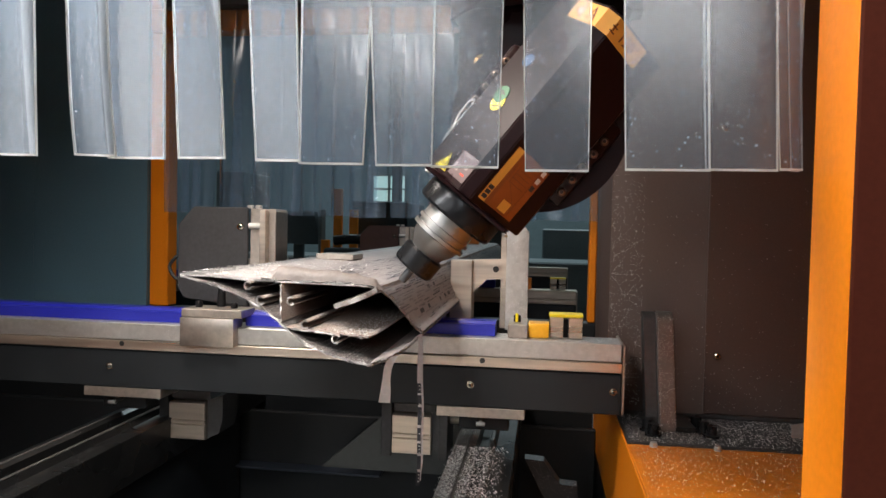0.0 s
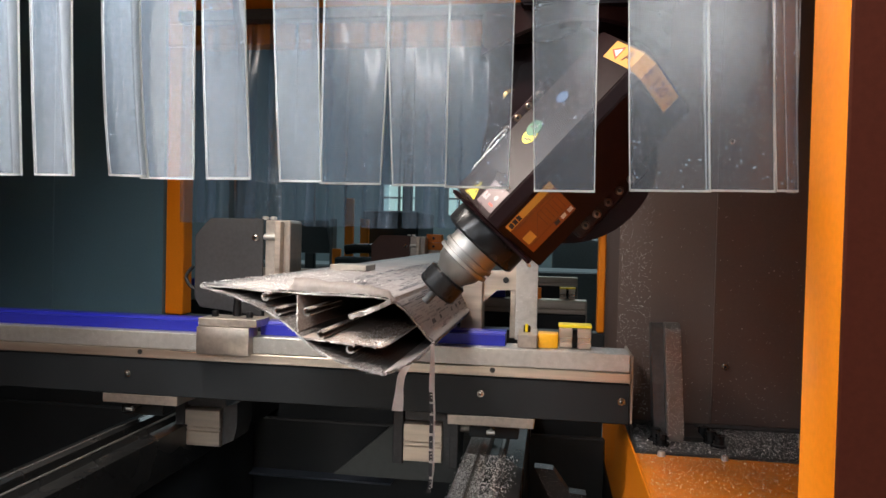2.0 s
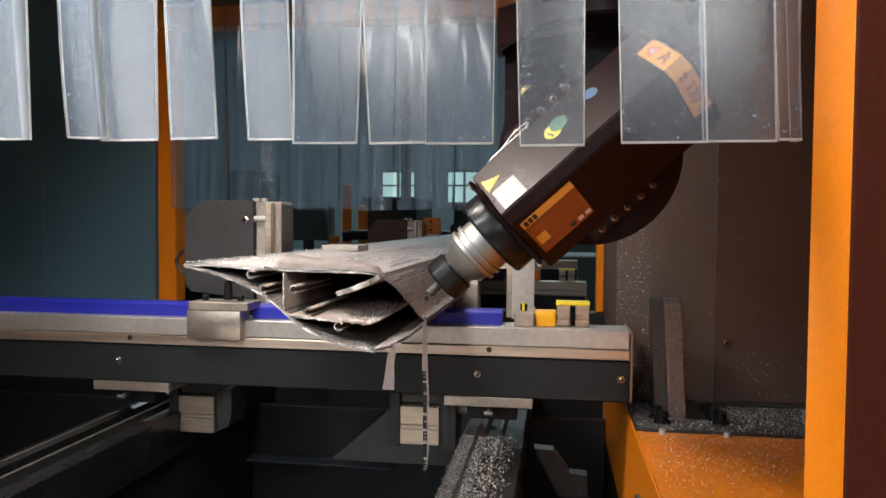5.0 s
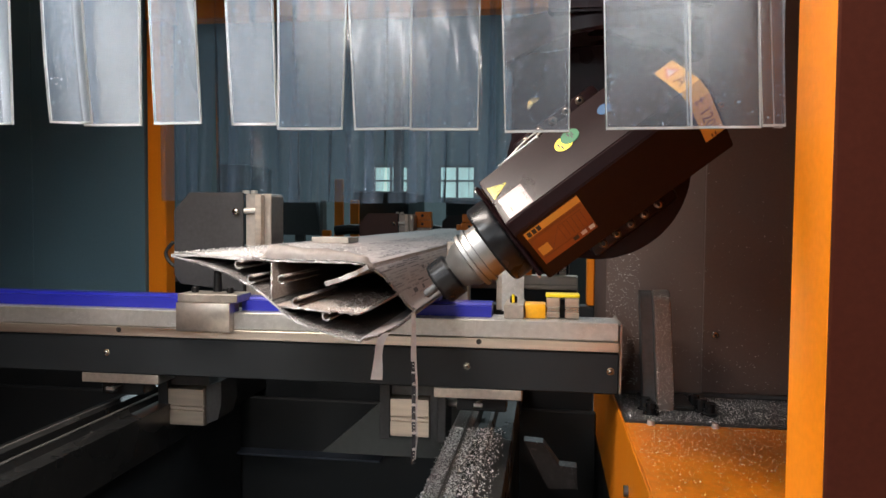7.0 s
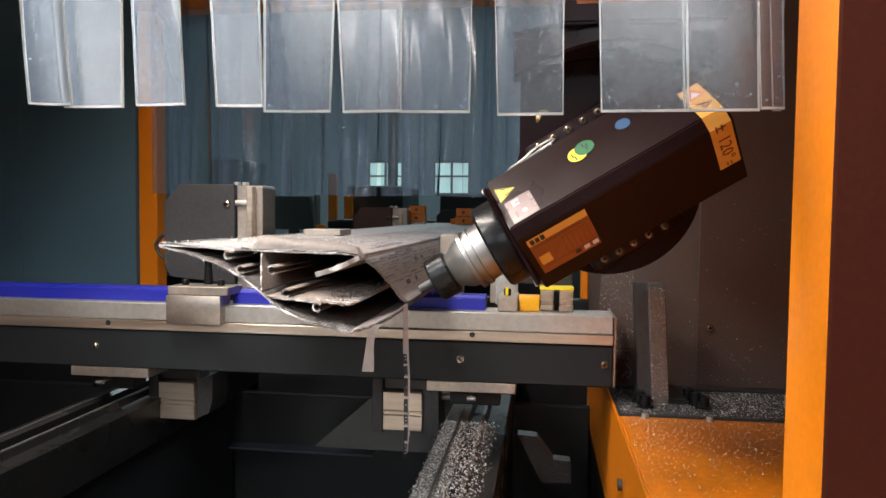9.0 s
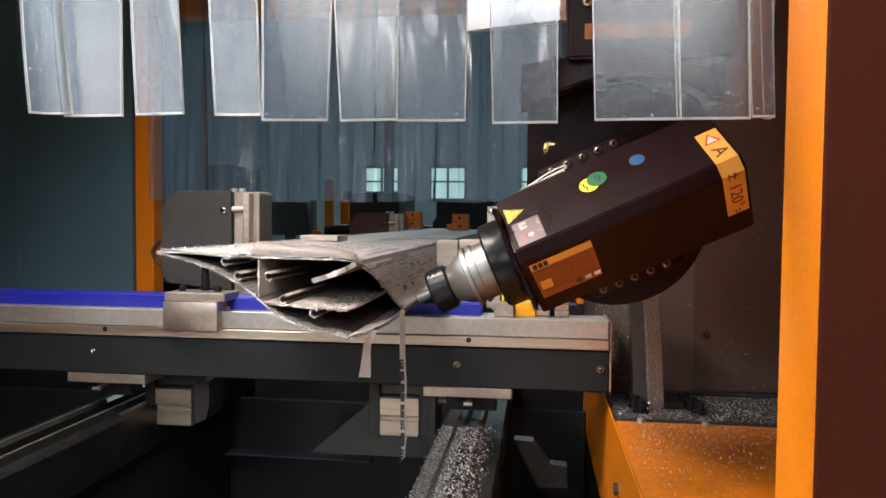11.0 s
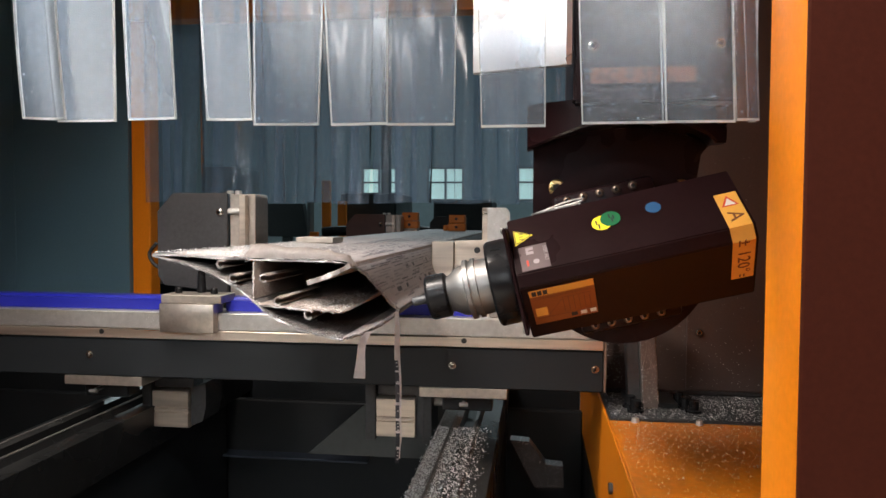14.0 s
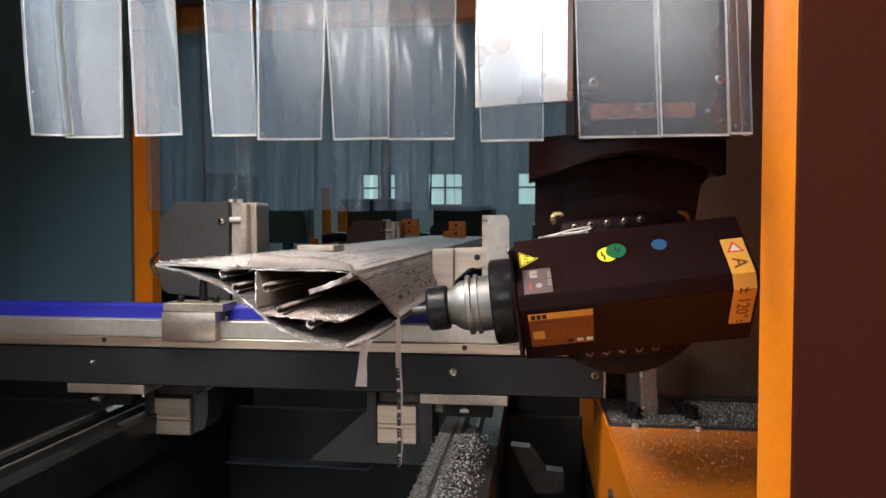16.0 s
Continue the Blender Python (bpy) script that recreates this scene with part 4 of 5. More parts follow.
rows, marks = B(), B()
rng = random.Random(2)
z = 0.968
while z > 0.856:
    h = rng.choice((0.012, 0.016, 0.022))
    n = int(h / 0.002)
    for k in range(n):
        xx, yy = ribbon_x(z - k * 0.002)
        bx(rows, xx - 0.0034, xx + 0.0012, yy - 0.0016, yy - 0.0009, z - k * 0.002 - 0.002, z - k * 0.002)
        if k % 2 and rng.random() < 0.45:
            bx(marks, xx - 0.0018 + rng.uniform(0, 0.0008), xx + 0.0004, yy - 0.0020, yy - 0.0017, z - k * 0.002 - 0.0014, z - k * 0.002 - 0.0004)
    z -= h + rng.uniform(0.002, 0.004)
part("ribbon_marks", marks, WHITE, PROFILE_THING, "pale bars in the ribbon print", None)["kind"] = "stuff"
part("ribbon_print", rows, INK, PROFILE_THING, "dark printed blocks on the ribbon", None)
short_pts = [(-0.0405, -0.418, 1.0185, 0.3, 0.8), (-0.0440, -0.419, 1.0145, 0.3, 1.0), (-0.0475, -0.420, 1.006, 0.25, 1.0), (-0.0490, -0.420, 0.994, 0.2, 1.0), (-0.0500, -0.419, 0.980, 0.1, 1.3), (-0.0512, -0.419, 0.9685, 0.0, 1.5)]
ribbon("film_ribbon", smooth_line(short_pts, 4), 0.0085, BRIGHT_FILM, "short torn film ribbon hanging from the cut edge", parent=PROFILE_THING)
flap = B()
fl = [(-0.0560, 1.0195, -0.466), (-0.0465, 1.0185, -0.420), (-0.0390, 1.0200, -0.360), (-0.0350, 1.0262, -0.292)]
extrude_line(flap, smooth_line(fl, 5), 0.0006, -0.20, 0.0012, 77)
part("film_flap", flap, (PAPER, PAPER), PROFILE_THING, "white film flap on the nose")
solid("support_riser", bx(B(), -0.12, -0.05, 0.024, 0.060, 1.001, 1.0155, 0.001), BLUE, "blue plastic riser under the profile", "pad")


# swarf clinging to the cut and lying about
def along_cut(rng):
    line = rng.choice((TOP_3, TOP_3, UNDER_3, UNDER_3, NOSE_3))
    i = rng.randrange(len(line) - 1)
    f = rng.random()
    p, q = line[i], line[i + 1]
    return (p[0] + (q[0] - p[0]) * f + rng.gauss(0, 0.0012), p[2] + (q[2] - p[2]) * f + rng.uniform(-0.002, 0.003), p[1] + (q[1] - p[1]) * f + rng.gauss(0, 0.0012))


swarf("cut_burr", 2600, along_cut, 0.00045, CHIP, "bright burrs and swarf on the cut edge", 1, PROFILE_THING)


def on_top(rng):
    s = abs(rng.gauss(0, 0.09))
    c = on_skin(min(s, arc_len[-1] * 0.8), 0.0024)
    return (c.x, PY0 + abs(rng.gauss(0, 0.2)), c.y)


swarf("metal_swarf", 2200, on_top, 0.0007, CHIP, "bright swarf lying on the profile", 2)


def on_shelf(rng):
    x = rng.uniform(-0.155, -0.066)
    return (x, -0.436 + abs(rng.gauss(0, 0.10)), 1.0455 - (x + 0.155) * 0.043)


swarf("metal_swarf", 6000, on_shelf, 0.0007, CHIP, "fine swarf inside the profile", 3)
swarf("metal_swarf", 8000, lambda r: (0.022 + r.triangular(-0.049, 0.046, -0.035), r.uniform(-0.55, 0.0), 0.7985), 0.0011, CHIP, "bright swarf heaped on the slide rail", 4)
swarf("metal_swarf", 7000, lambda r: (r.uniform(0.25, 0.72), r.uniform(-0.05, 0.11), 0.838), 0.0008, CHIP, "bright swarf in the black tray", 5)
swarf("metal_swarf", 4200, lambda r: (r.uniform(0.25, 0.60), -0.06 - abs(r.gauss(0, 0.16)), 0.8355), 0.0007, CHIP, "sparse swarf on the orange shelf", 6)
swarf("metal_swarf", 700, lambda r: (r.uniform(-0.15, 0.235), r.uniform(0.001, 0.06), 0.9775), 0.0009, CHIP, "swarf on the beam top", 7)
swarf("metal_swarf", 1500, lambda r: ((lambda f: (0.232 + 0.054 * f, 0.1575 - 0.031 * f, 0.85 + abs(r.gauss(0, 0.32))))(r.random())), 0.0008, CHIP, "fine swarf stuck to the wall column", 9)
swarf("metal_swarf", 700, lambda r: (r.uniform(0.29, 0.6), 0.1185, 0.85 + abs(r.gauss(0, 0.2))), 0.0006, CHIP, "fine swarf stuck to the right wall", 10)
swarf("metal_swarf", 1000, lambda r: (lambda h: (r.uniform(0.305, 0.329) - (h - 0.8376) * 0.05, 0.0125 + 0.010 * (h - 0.8376) / 0.17, h))(r.uniform(0.845, 1.02)), 0.0009, CHIP, "fine swarf stuck to the upright bracket", 12)
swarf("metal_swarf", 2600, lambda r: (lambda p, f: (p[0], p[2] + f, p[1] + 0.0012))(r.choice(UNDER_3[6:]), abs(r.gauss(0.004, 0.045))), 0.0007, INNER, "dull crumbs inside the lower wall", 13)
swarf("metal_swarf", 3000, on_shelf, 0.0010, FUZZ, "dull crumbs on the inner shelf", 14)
solid("hold_down", bx(B(), -0.27, -0.205, 0.02, 0.085, 1.0965, 1.106, 0.001), STEEL, "flat steel hold-down pad on the profile", "clamp")

# ---------------- things in the hall behind ----------------
def hall_block(name, x0, x1, y0, y1, z0, z1, mat, label, cat):
    t = thing(name, label, cat)
    part("body", bx(B(), x0, x1, y0, y1, z0, z1, 0.01), mat, t)
    part("base", bx(B(), x0 + 0.02, x1 - 0.02, y0 + 0.02, y1 - 0.02, max(0, z0 - 0.05), z0, 0.002), HALL_DARK, t)
    return t


def monitor_panel():
    t = thing("operator_panel", "dark green machine operator panel on a stand", "control panel")
    b = B()
    prism(b, [(-1.50, 1.03), (-1.21, 1.03), (-1.245, 1.226), (-1.49, 1.226)], 3.0, 3.06)
    part("screen", b, HALL_DARK, t)
    part("frame", bx(B(), -1.215, -1.195, 2.99, 3.07, 0.9, 1.24, 0.003), HALL_GREY, t)
    part("stand", bx(B(), -1.38, -1.32, 3.02, 3.06, 0.0, 1.03, 0.005), HALL_DARK, t)


monitor_panel()
hall_block("machine_cabinet", -1.07, -0.72, 3.2, 3.8, 0.0, 1.30, HALL_DARK, "dark machine cabinet in the hall", "cabinet")
hall_block("machine_cabinet", -0.46, -0.12, 3.0, 3.5, 0.0, 1.25, HALL_DARK, "dark machine cabinet in the hall", "cabinet")
hall_block("work_bench", -2.2, 0.9, 3.9, 4.5, 0.0, 0.92, HALL_GREY, "grey hall work bench", "bench")
hall_block("machine_cabinet", 0.1, 1.4, 5.2, 6.0, 0.0, 1.15, HALL_GREY, "grey machine cabinet in the hall", "cabinet")
hall_block("machine_cabinet", -3.05, -2.77, 5.5, 6.2, 0.0, 1.64, HALL_DARK, "tall dark machine cabinet in the hall", "cabinet")
for a, z0, z1 in ((-1.115, 1.18, 1.36), (-1.02, 1.14, 1.24), (-1.19, 1.02, 1.06)):
    solid("orange_marker_post", bx(B(), a, a + 0.05, 2.96, 2.99, 0.0, z1, 0.003), ORANGE, "orange painted post in the hall", "post", group="hall posts")
post = B()
bx(post, -1.16, -1.09, 4.8, 4.9, 0, 5.2, 0.004)
solid("hall_column", post, HALL_DARK, "dark steel hall column", "column")
b = B()
for k in range(9):
    cy(b, (-1.06 + 0.07 * k, 2.8, 1.06 + 0.012 * math.sin(k)), (-1.06 + 0.07 * (k + 1), 2.8, 1.06 + 0.012 * math.sin(k + 1)), 0.028, 0.028, 10)
hall_block("chain_cabinet", -1.10, -0.40, 2.72, 2.90, 0.0, 1.02, HALL_DARK, "dark machine base under the cable chain", "machine base")
solid("cable_chain", b, RUBBER, "black cable chain in the hall", "cable chain")


def amber_stack(x0, z0, y):
    t = thing("amber_clamp_stack", "stacked amber plastic clamp pads", "clamp pads", "clamp pad stacks")
    part("pad", bx(B(), x0, x0 + 0.062, y, y + 0.04, z0, z0 + 0.026, 0.002), AMBER, t)
    part("pad", bx(B(), x0 + 0.004, x0 + 0.060, y, y + 0.04, z0 + 0.027, z0 + 0.056, 0.002), AMBER, t)
    part("pad", bx(B(), x0 - 0.016, x0 - 0.001, y, y + 0.03, z0, z0 + 0.02, 0.002), AMBER, t)
    # Black discs paint the shade of the pad holes.
    for zz in (0.013, 0.042):
        c = B()
        cy(c, (x0 + 0.03, y - 0.0002, z0 + zz), (x0 + 0.03, y - 0.002, z0 + zz), 0.005, 0.005, 10)
        part("hole", c, RUBBER, t)
    part("support", bx(B(), x0, x0 + 0.06, y, y + 0.04, 0.951, z0 - 0.0005, 0.001), STEEL, t)


amber_stack(-0.342, 1.105, 1.36)
amber_stack(-0.175, 1.097, 1.36)
solid("amber_pad", bx(B(), 0.03, 0.075, 1.33, 1.36, 0.9475, 0.985, 0.002), AMBER, "amber plastic pad on the far beam", "pad")
end_jaws(0.012, 1.31, -0.029)
solid("support_pad", bx(B(), -1.4, -0.05, 1.33, 1.36, 0.9475, 0.975, 0.002), BLUE, "blue plastic support strip on the far beam", "pad", group="support pads")


# ---------------- swivelling milling head ----------------
# local origin: the tilt axis, on the spindle's centre line
FACE_TOP = ((-0.004, 0.0645), (-0.0635, 0.0085))
FACE_LOW = ((-0.0635, -0.0065), (-0.004, -0.0665))


def face_point(face, x, s, lift):
    (y0, z0), (y1, z1) = face
    d = Vector((y1 - y0, z1 - z0)).normalized()
    n = Vector((d.y, -d.x))
    if n.x > 0:
        n = -n
    return Vector((x, y0 + (y1 - y0) * s + n.x * lift, z0 + (z1 - z0) * s + n.y * lift))


def decal(name, face, x0, x1, s0, s1, mat, parent, label="", lift=0.0004, skew=0.0):
    b = B()
    pts = [(x0, s0), (x1, s0), (x1 + skew, s1), (x0 + skew, s1)]
    lo = [b.verts.new(face_point(face, x, s, 0.00005)) for x, s in pts]
    hi = [b.verts.new(face_point(face, x, s, lift)) for x, s in pts]
    b.faces.new(hi)
    b.faces.new(lo[::-1])
    for i in range(4):
        b.faces.new((lo[i], lo[(i + 1) % 4], hi[(i + 1) % 4], hi[i]))
    bmesh.ops.recalc_face_normals(b, faces=b.faces[:])
    return part(name, b, mat, parent, label, None)


def decal_shape(name, face, cx, cs, outline, mat, parent, label="", lift=0.0005):
    """A flat sticker of any outline, in metres on the face."""
    (y0, z0), (y1, z1) = face
    length = math.hypot(y1 - y0, z1 - z0)
    b = B()
    lo = [b.verts.new(face_point(face, cx + u, cs + v / length, 0.00005)) for u, v in outline]
    hi = [b.verts.new(face_point(face, cx + u, cs + v / length, lift)) for u, v in outline]
    b.faces.new(hi)
    b.faces.new(lo[::-1])
    n = len(outline)
    for i in range(n):
        b.faces.new((lo[i], lo[(i + 1) % n], hi[(i + 1) % n], hi[i]))
    bmesh.ops.recalc_face_normals(b, faces=b.faces[:])
    return part(name, b, mat, parent, label, None)


def face_matrix(face, x, s, lift, turn):
    """A matrix that lays flat lettering on a face, turned in its plane."""
    o = face_point(face, x, s, lift)
    (y0, z0), (y1, z1) = face
    down = Vector((0, y1 - y0, z1 - z0)).normalized()
    right = Vector((1, 0, 0))
    up = -down
    nrm = right.cross(up)
    m = Matrix((right, up, nrm)).transposed().to_4x4()
    return Matrix.Translation(o) @ m @ pose(0, 0, 0, 0, 0, turn)


HEAD_Y = -0.36
DARK_BOLT = material("dull_bolt_steel", (0.3, 0.23, 0.18), 0.3, 0.9, 100, 0.15, 0.02)
milling_head = thing("milling_head", "black swivelling spindle head with silver tool holder", "milling head")

# turntable and fork, which only slide
b = B()
arch = smooth_line([(-0.0800, 0.1245), (-0.0574, 0.1339), (-0.0249, 0.1430), (0.0193, 0.1465), (0.0591, 0.1407), (0.0860, 0.1300)], 5)
hood_line = [(-0.1005, 0.1155), (-0.0930, 0.1185)] + arch + [(0.0967, 0.1215), (0.1080, 0.1220)]


def bulge(x):
    return -0.004 + 0.13 - math.sqrt(0.13 ** 2 - (min(0.108, abs(x - 0.004))) ** 2)


cols = []
for hx, hz in hood_line:
    near = bulge(hx)
    wide = 1 + (near + 0.004) / 0.80
    cols.append([b.verts.new(v) for v in ((hx * wide, near + 0.003, 0.064 + (hz - 0.064) * wide), (hx * wide, near, 0.067 + (hz - 0.064) * wide), (hx * wide, near, 0.170), (hx * wide, 0.0772, 0.170), (hx * wide, 0.0772, 0.064 + (hz - 0.064) * wide))])
hood_faces = [b.faces.new(cols[0]), b.faces.new(cols[-1][::-1])]
for p, q in zip(cols, cols[1:]):
    hood_faces += [b.faces.new((p[k], q[k], q[(k + 1) % 5], p[(k + 1) % 5])) for k in range(5)]
bmesh.ops.recalc_face_normals(b, faces=hood_faces)
part("fork_hood", b, BLACK_PAINT, milling_head, "glossy black arched hood over the fork", 30)
b = B()
prism(b, [(-0.058, 0.163), (0.112, 0.163), (0.118, 0.170), (0.118, 0.34), (-0.02, 0.40), (-0.058, 0.40)], -0.012, 0.22)
bmesh.ops.bevel(b, geom=b.edges[:], offset=0.003, segments=2, affect="EDGES")
housing = part("swivel_housing", b, BLACK_PAINT, milling_head, "black swivel axis housing", 30)
b = B()
sheet = []
for k in range(15):
    z = 0.203 + 0.257 * (k / 14) ** 1.5
    back = (z - 0.203) * 0.14 + 0.010 * max(0.0, (0.275 - z) / 0.072) ** 2
    sheet.append([b.verts.new(v) for v in ((-0.168, 0.010 + back, z), (-0.130, -0.006 + back, z), (-0.066, -0.026 + back, z), (-0.060, -0.024 + back, z), (-0.060, -0.014 + back, z), (-0.168, 0.020 + back, z))])
for p, q in zip(sheet, sheet[1:]):
    for k in range(6):
        b.faces.new((p[k], p[(k + 1) % 6], q[(k + 1) % 6], q[k]))
b.faces.new(sheet[0])
b.faces.new(sheet[-1])
bmesh.ops.recalc_face_normals(b, faces=b.faces[:])
part("motor_cover", b, SILVER_SHEET, milling_head, "bright folded sheet motor cover", 30)
b = B()
arm_out = [(-0.1, 0.1622)] + [(0.1 * math.cos(a), 0.1 * math.sin(a)) for a in [math.pi + math.pi * k / 24 for k in range(25)]] + [(0.104, 0.03), (0.088, 0.075), (0.094, 0.115), (0.106, 0.130), (0.106, 0.1622)]
prism(b, arm_out, 0.078, 0.16)
part("fork_arm", b, BLACK_PAINT, milling_head, "black fork arm with a round lower end", 30)
for sx in (-0.0716, 0.0724):
    b = B()
    dome_screw(b, (sx, 0.0785, 0.0765), 0.0105, 0.0022)
    part("brass_screw", b, (BRASS, RUBBER), milling_head, "round brass screw")
b = B()
cy(b, (0, 0.050, 0), (0, 0.0775, 0), 0.1045, 0.1, 64)
part("tilt_flange", b, BLACK_PAINT, milling_head, "black round tilt flange", 30)
for sx in (-0.038, 0.092):
    b = B()
    dome_screw(b, (sx, -0.012, 0.222), 0.0065, 0.005)
    part("screw", b, (SHINY, RUBBER), milling_head)
tag = part("axis_sticker", bx(B(), -0.040, 0.068, -0.0132, -0.0124, 0.183, 0.199), LABEL_ORANGE, milling_head, "orange axis sticker with flipped lettering")
flip = Matrix.Translation((0.012, -0.0136, 0.191)) @ pose(0, 0, 0, 90, 0, 0) @ Matrix.Diagonal((1, -1, 1, 1))
lettering("lettering", "C \u00b1 250\u00b0", 0.019, INK, tag, flip)
b = B()
prism(b, [(-0.036, 0.186), (-0.022, 0.186), (-0.029, 0.197)], -0.0138, -0.0133)
part("warning_sign", b, LABEL_LINE, tag, "dark warning triangle", None)
b = B()
bx(b, -0.09, 0.07, 0.02, 0.18, 0.401, 1.232, 0.006)
part("ram", b, BLACK_COAT, milling_head, "black vertical ram")

# the tilting spindle
b = B()
section = [(0.030, 0.0645), FACE_TOP[0], FACE_TOP[1], FACE_LOW[0], FACE_LOW[1], (0.030, -0.0665)]
prism(b, section, -0.1165, 0.1215, "x")
bmesh.ops.bevel(b, geom=b.edges[:], offset=0.0012, segments=2, affect="EDGES")
spindle = part("spindle_body", b, BLACK_PAINT, milling_head, "black faceted spindle housing", 25)
part("front_plate", bx(B(), -0.1215, -0.117, -0.052, 0.028, -0.056, 0.058, 0.0015), BLACK_PAINT, spindle, "black front plate")
b = B()
lathe(b, [(-0.122, 0.046), (-0.126, 0.0475), (-0.144, 0.0475), (-0.1467, 0.0455), (-0.147, 0.030)], 56)
part("nose_ring", b, BLACK_OX, spindle, "glossy black spindle nose ring", 30)
b = B()
lathe(b, [(-0.1471, 0.0305), (-0.161, 0.0310), (-0.1615, 0.0335), (-0.1655, 0.0335), (-0.166, 0.0300), (-0.1695, 0.0300), (-0.170, 0.0335), (-0.1745, 0.0335), (-0.176, 0.0285), (-0.183, 0.0270), (-0.191, 0.0215), (-0.196, 0.0195)], 56)
part("tool_holder", b, HOLDER, spindle, "ringed silver tool holder", 25)
b = B()
lathe(b, [(-0.1962, 0.0215), (-0.1985, 0.0248), (-0.217, 0.0250), (-0.2198, 0.0235), (-0.2205, 0.0200), (-0.2207, 0.008)], 48)
nut = part("collet_nut", b, BLACK_OX, spindle, "black collet nut", 25)
b = B()
lathe(b, [(-0.2208, 0.0050), (-0.224, 0.005), (-0.238, 0.005), (-0.239, 0.0042)], 20)
for k in range(3):
    a = 2.1 * k
    cy(b, (-0.2385, 0.0032 * math.cos(a), 0.0032 * math.sin(a)), (-0.226, 0.0032 * math.cos(a + 1.2), 0.0032 * math.sin(a + 1.2)), 0.0019, 0.0019, 8)
part("milling_cutter", b, DARK_STEEL, spindle, "bright end mill", 25)
b = B()
bx(b, -0.062, 0.052, 0.0305, 0.0495, -0.081, 0.080, 0.006, 2)
plate = part("mounting_plate", b, BLACK_PAINT, spindle, "black bolted mounting plate")
for sz in (-1, 1):
    for k in range(5):
        b = B()
        dome_screw(b, (-0.046 + 0.0185 * k, 0.0305, sz * 0.0725), 0.0050, 0.0038)
        part("bolt", b, (DARK_BOLT, RUBBER), plate, "dull steel cap bolt")
part("edge_strip", bx(B(), -0.088, -0.034, -0.003, 0.026, 0.0648, 0.0668, 0.0005), CHROME, spindle, "bright strip along the back edge")
b = B()
loop = smooth_line([(-0.088, 0.012, 0.0655), (-0.070, 0.004, 0.0675), (-0.052, 0.000, 0.0705), (-0.034, 0.004, 0.0712), (-0.030, 0.010, 0.0690), (-0.046, 0.012, 0.0675), (-0.062, 0.013, 0.0670)], 4)
for p, q in zip(loop, loop[1:]):
    cy(b, p, q, 0.0009, 0.0009, 6)
part("wire", b, WHITE, spindle, "thin white looped wire")
for sz, sy in ((0.056, -0.010), (-0.056, -0.012)):
    b = B()
    screw(b, (-0.1218, sy, sz), 0.0038, 0.003, (-1, 0, 0))
    part("corner_screw", b, CHROME, spindle, "small corner screw")

# stickers on the spindle
heat_sign = decal_shape("heat_sign", FACE_TOP, -0.1022, 0.36, [(-0.0095, 0.0115), (-0.0095, -0.0115), (0.0105, 0.0)], SIGN_YELLOW, spindle, "yellow hot-surface triangle with a black border")
for p, q in (((-0.0085, 0.0095), (-0.0085, -0.0095)), ((-0.0085, -0.0095), (0.0085, 0.0)), ((0.0085, 0.0), (-0.0085, 0.0095))):
    n = Vector((q[1] - p[1], p[0] - q[0])).normalized() * 0.0004
    decal_shape("border", FACE_TOP, -0.1022, 0.36, [(p[0] - n.x, p[1] - n.y), (q[0] - n.x, q[1] - n.y), (q[0] + n.x, q[1] + n.y), (p[0] + n.x, p[1] + n.y)], INK, heat_sign, lift=0.0008)
for k in range(3):
    decal_shape("heat_mark", FACE_TOP, -0.1045 + 0.0, 0.36 + (k - 1) * 0.045, [(-0.0028, -0.0005), (0.0028, -0.0005), (0.0028, 0.0005), (-0.0028, 0.0005)], INK, heat_sign, lift=0.0009)
plate_label = decal("holder_sticker", FACE_TOP, -0.1095, -0.0800, 0.55, 0.97, LABEL_GREY, spindle, "silver tool-interface sticker")
lettering("lettering", "HSK F63", 0.0058, PALE, plate_label, face_matrix(FACE_TOP, -0.0825, 0.73, 0.0006, -90))
decal_shape("drawing", FACE_TOP, -0.0985, 0.64, [(-0.004, -0.005), (0.004, -0.005), (0.004, -0.001), (-0.001, -0.001), (-0.001, 0.001), (0.004, 0.001), (0.004, 0.005), (-0.004, 0.005)], PALE, plate_label, lift=0.0007)
decal_shape("drawing", FACE_TOP, -0.0935, 0.84, [(0.0032 * math.cos(a), 0.0032 * math.sin(a)) for a in [k * math.pi / 8 for k in range(16)]], PALE, plate_label, lift=0.0007)
decal_shape("drawing", FACE_TOP, -0.1015, 0.85, [(-0.002, -0.004), (0.0, -0.004), (0.0, 0.004), (-0.002, 0.004)], LABEL_RED, plate_label, lift=0.0007)
disc = [(0.0105 * math.cos(a), 0.0105 * math.sin(a)) for a in [k * math.pi / 16 for k in range(32)]]
decal_shape("dot_sticker", FACE_TOP, -0.0190, 0.43, disc, SIGN_YELLOW, spindle, "round yellow sticker", 0.0005)
decal_shape("dot_sticker", FACE_TOP, -0.0095, 0.39, disc, LABEL_GREEN, spindle, "round green sticker", 0.0009)
for u, v in ((-0.0105, 0.35), (-0.0085, 0.42), (-0.0065, 0.38), (-0.025, 0.42), (-0.023, 0.49)):
    decal_shape("pen_mark", FACE_TOP, u, v, [(-0.0004, -0.0035), (0.0012, -0.003), (0.0012, 0.0028), (-0.0002, 0.0032)], INK, spindle, lift=0.0012)
decal_shape("dot_sticker", FACE_TOP, 0.0358, 0.36, [(0.75 * u, 0.75 * v) for u, v in disc], LABEL_BLUE, spindle, "round blue sticker")


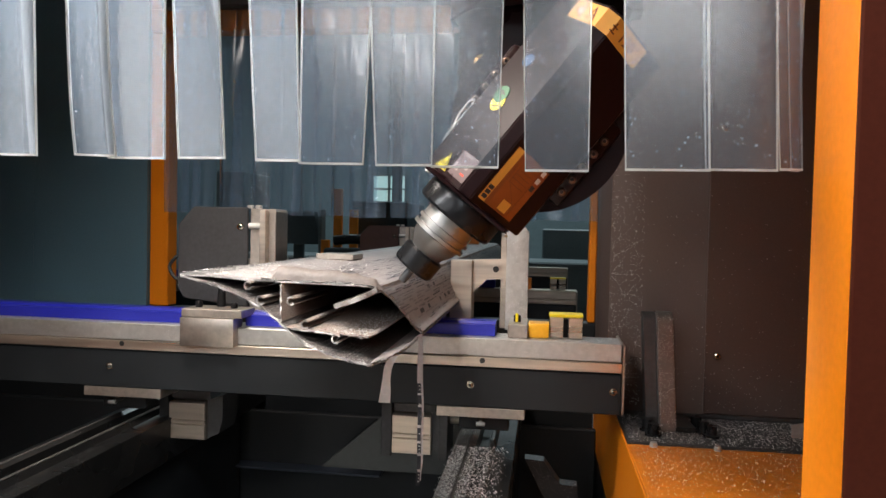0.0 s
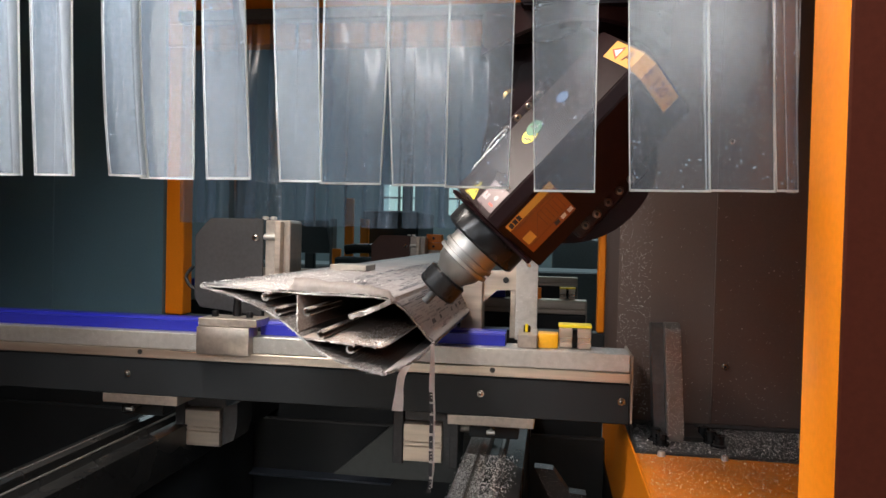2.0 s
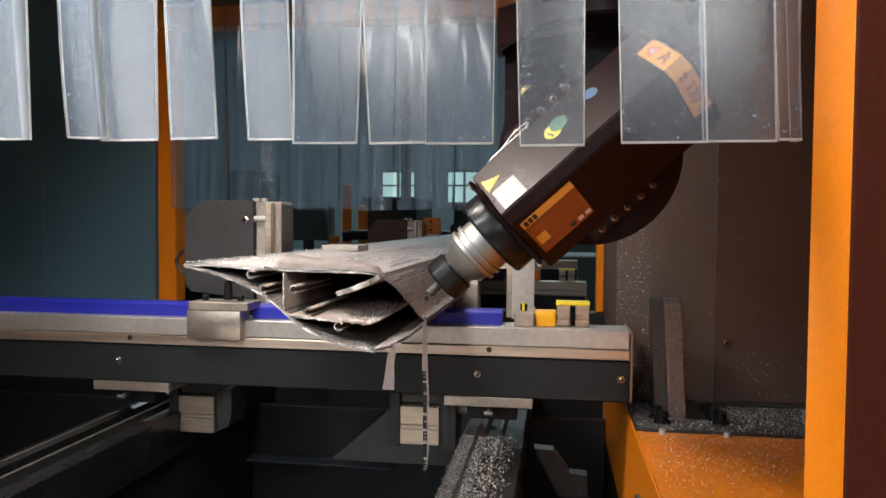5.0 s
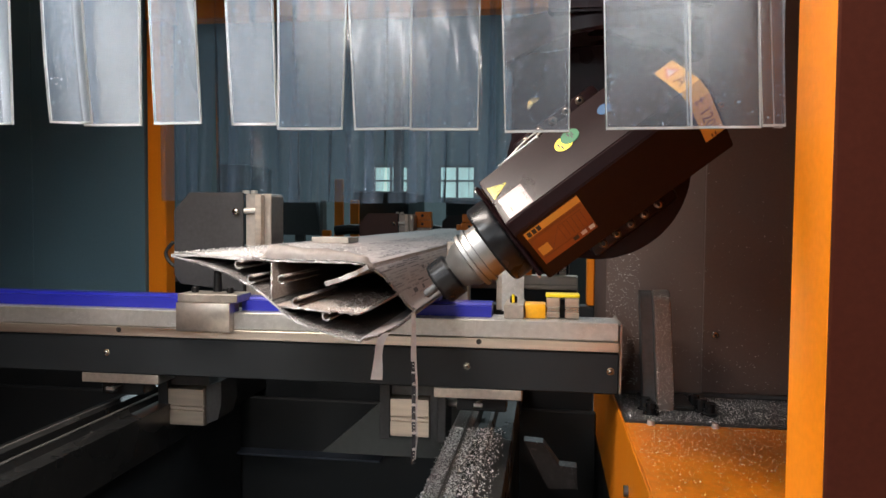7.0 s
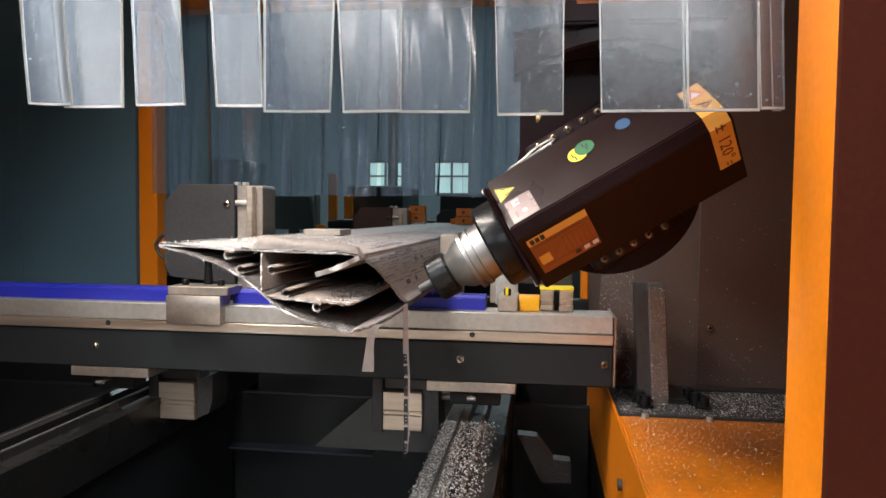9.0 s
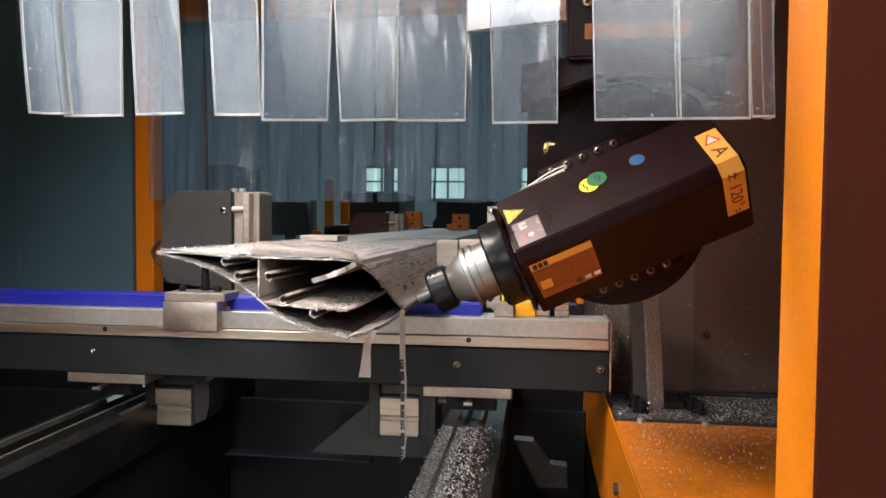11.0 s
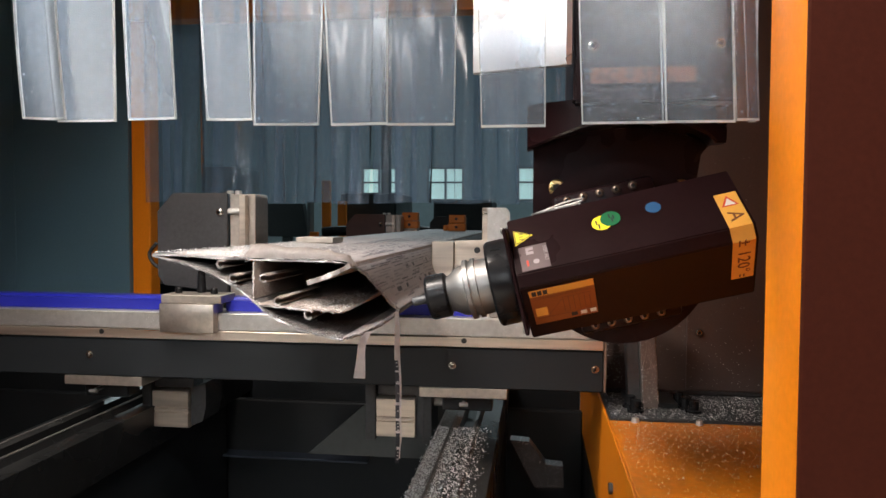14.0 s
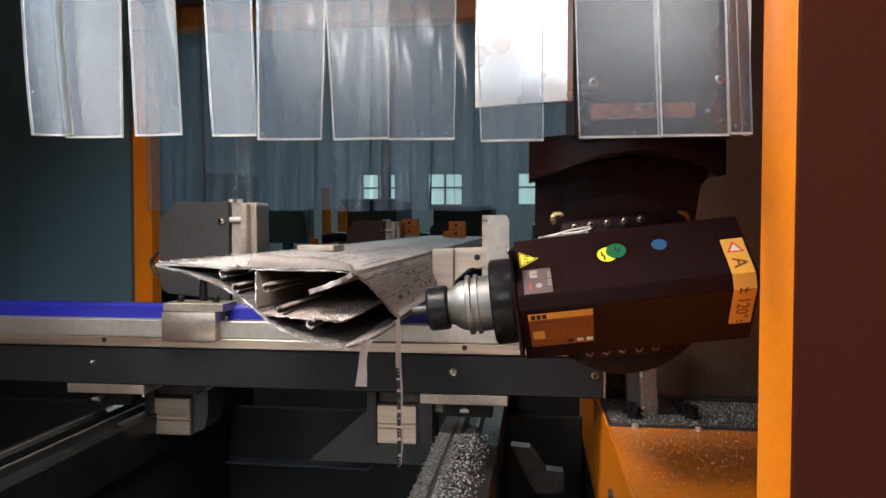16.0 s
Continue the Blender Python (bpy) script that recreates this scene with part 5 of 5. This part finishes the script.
# Plain metal plate; the orange it reflects is put into its colour.
rating = decal("rating_plate", FACE_LOW, -0.1090, -0.0420, 0.07, 0.74, LABEL_ORANGE, spindle, "spindle rating plate with its orange reflection painted in")
decal("header", FACE_LOW, -0.1088, -0.0422, 0.075, 0.19, LABEL_YELLOW, rating, "paler header band", 0.0006)
for k, w in enumerate((0.0046, 0.0046, 0.0046)):
    decal("logo_bar", FACE_LOW, -0.1060 + 0.0058 * k, -0.1060 + 0.0058 * k + w, 0.092, 0.175, INK, rating, "", 0.0009)
for k in range(5):
    decal("plate_line", FACE_LOW, -0.1060, -0.0440, 0.225 + 0.022 * k if k < 2 else 0.62 - 0.0, 0.230 + 0.022 * k if k < 2 else 0.626, LABEL_LINE, rating, "", 0.0006 + 0.00002 * k)
for k in range(6):
    decal("graph_line", FACE_LOW, -0.0760 + 0.0055 * k, -0.0753 + 0.0055 * k, 0.30 + 0.006 * k, 0.58, LABEL_LINE, rating, "", 0.0006)
decal("graph_line", FACE_LOW, -0.0930, -0.0925, 0.58, 0.30, LABEL_LINE, rating, "", 0.0006, 0.018)
decal("graph_line", FACE_LOW, -0.0750, -0.0465, 0.295, 0.302, LABEL_LINE, rating, "", 0.00062)
decal("data_panel", FACE_LOW, -0.1060, -0.0935, 0.42, 0.58, LABEL_YELLOW, rating, "pale data field", 0.0006)
for k in range(3):
    decal("mark", FACE_LOW, -0.070 + 0.010 * k, -0.0635 + 0.010 * k, 0.635, 0.70, WHITE if k else INK, rating, "", 0.0007)

tag_top = decal("axis_sticker", FACE_TOP, 0.0962, 0.1185, 0.40, 1.0, LABEL_YELLOW, spindle, "orange-yellow axis sticker folded over the ridge")
b = B()
bx(b, 0.0962, 0.1185, -0.0642, -0.0637, -0.0068, 0.0088)
part("sticker_fold", b, LABEL_YELLOW, tag_top)
tag_low = decal("axis_sticker", FACE_LOW, 0.0962, 0.1185, 0.0, 0.66, LABEL_YELLOW, spindle, "orange-yellow axis sticker folded over the ridge")
decal_shape("warning_sign", FACE_TOP, 0.1073, 0.55, [(-0.0085, 0.007), (0.0, -0.008), (0.0085, 0.007)], LABEL_RED, tag_top, "red warning triangle", 0.0007)
decal_shape("warning_sign", FACE_TOP, 0.1073, 0.56, [(-0.0055, 0.005), (0.0, -0.005), (0.0055, 0.005)], WHITE, tag_top, "white triangle field", 0.0009)
lettering("lettering", "A", 0.021, LABEL_LINE, tag_top, face_matrix(FACE_TOP, 0.1073, 0.82, 0.0006, -90))
lettering("lettering", "\u00b1", 0.018, LABEL_LINE, tag_low, face_matrix(FACE_LOW, 0.1073, 0.02, 0.0010, -90))
lettering("lettering", "120\u00b0", 0.018, LABEL_LINE, tag_low, face_matrix(FACE_LOW, 0.1073, 0.36, 0.0006, -90))
for k in range(2):
    decal("mark", FACE_LOW, 0.104 + 0.004 * k, 0.1057 + 0.004 * k, 0.59, 0.64, LABEL_LINE, tag_low, "", 0.0006)

SLIDE = [
    (0.0, 0.1033, 1.2808, 51.2), (0.5, 0.1098, 1.2744, 49.9), (1.0, 0.1156, 1.2700, 49.1), (1.5, 0.1214, 1.2654, 48.4), (2.0, 0.1270, 1.2605, 47.6),
    (2.5, 0.1330, 1.2540, 46.4), (3.0, 0.1378, 1.2484, 45.4), (3.5, 0.1431, 1.2429, 44.82), (4.0, 0.1482, 1.2375, 44.1), (6.5, 0.1766, 1.2053, 38.3),
    (7.0, 0.1813, 1.1988, 37.3), (7.5, 0.1853, 1.1929, 36.2), (8.0, 0.1895, 1.1862, 34.66), (8.5, 0.1944, 1.1789, 32.73), (9.0, 0.1989, 1.1718, 30.69),
    (11.3, 0.2152, 1.1389, 23.27), (12.0, 0.2192, 1.1293, 20.9), (12.5, 0.2217, 1.1220, 19.1), (13.0, 0.2243, 1.1143, 17.2), (13.5, 0.2267, 1.1070, 15.45),
    (14.0, 0.2288, 1.0990, 13.3), (14.5, 0.2305, 1.0905, 11.2), (15.0, 0.2316, 1.0838, 9.7), (15.5, 0.2322, 1.0770, 8.3), (16.0, 0.2322, 1.0720, 6.9),
]


def motions():
    walk(milling_head, [(t, pose(px, HEAD_Y, pz)) for t, px, pz, tilt in SLIDE])
    walk(spindle, [(t, pose(0, 0, 0, 0, -tilt, 0)) for t, px, pz, tilt in SLIDE])


motions()
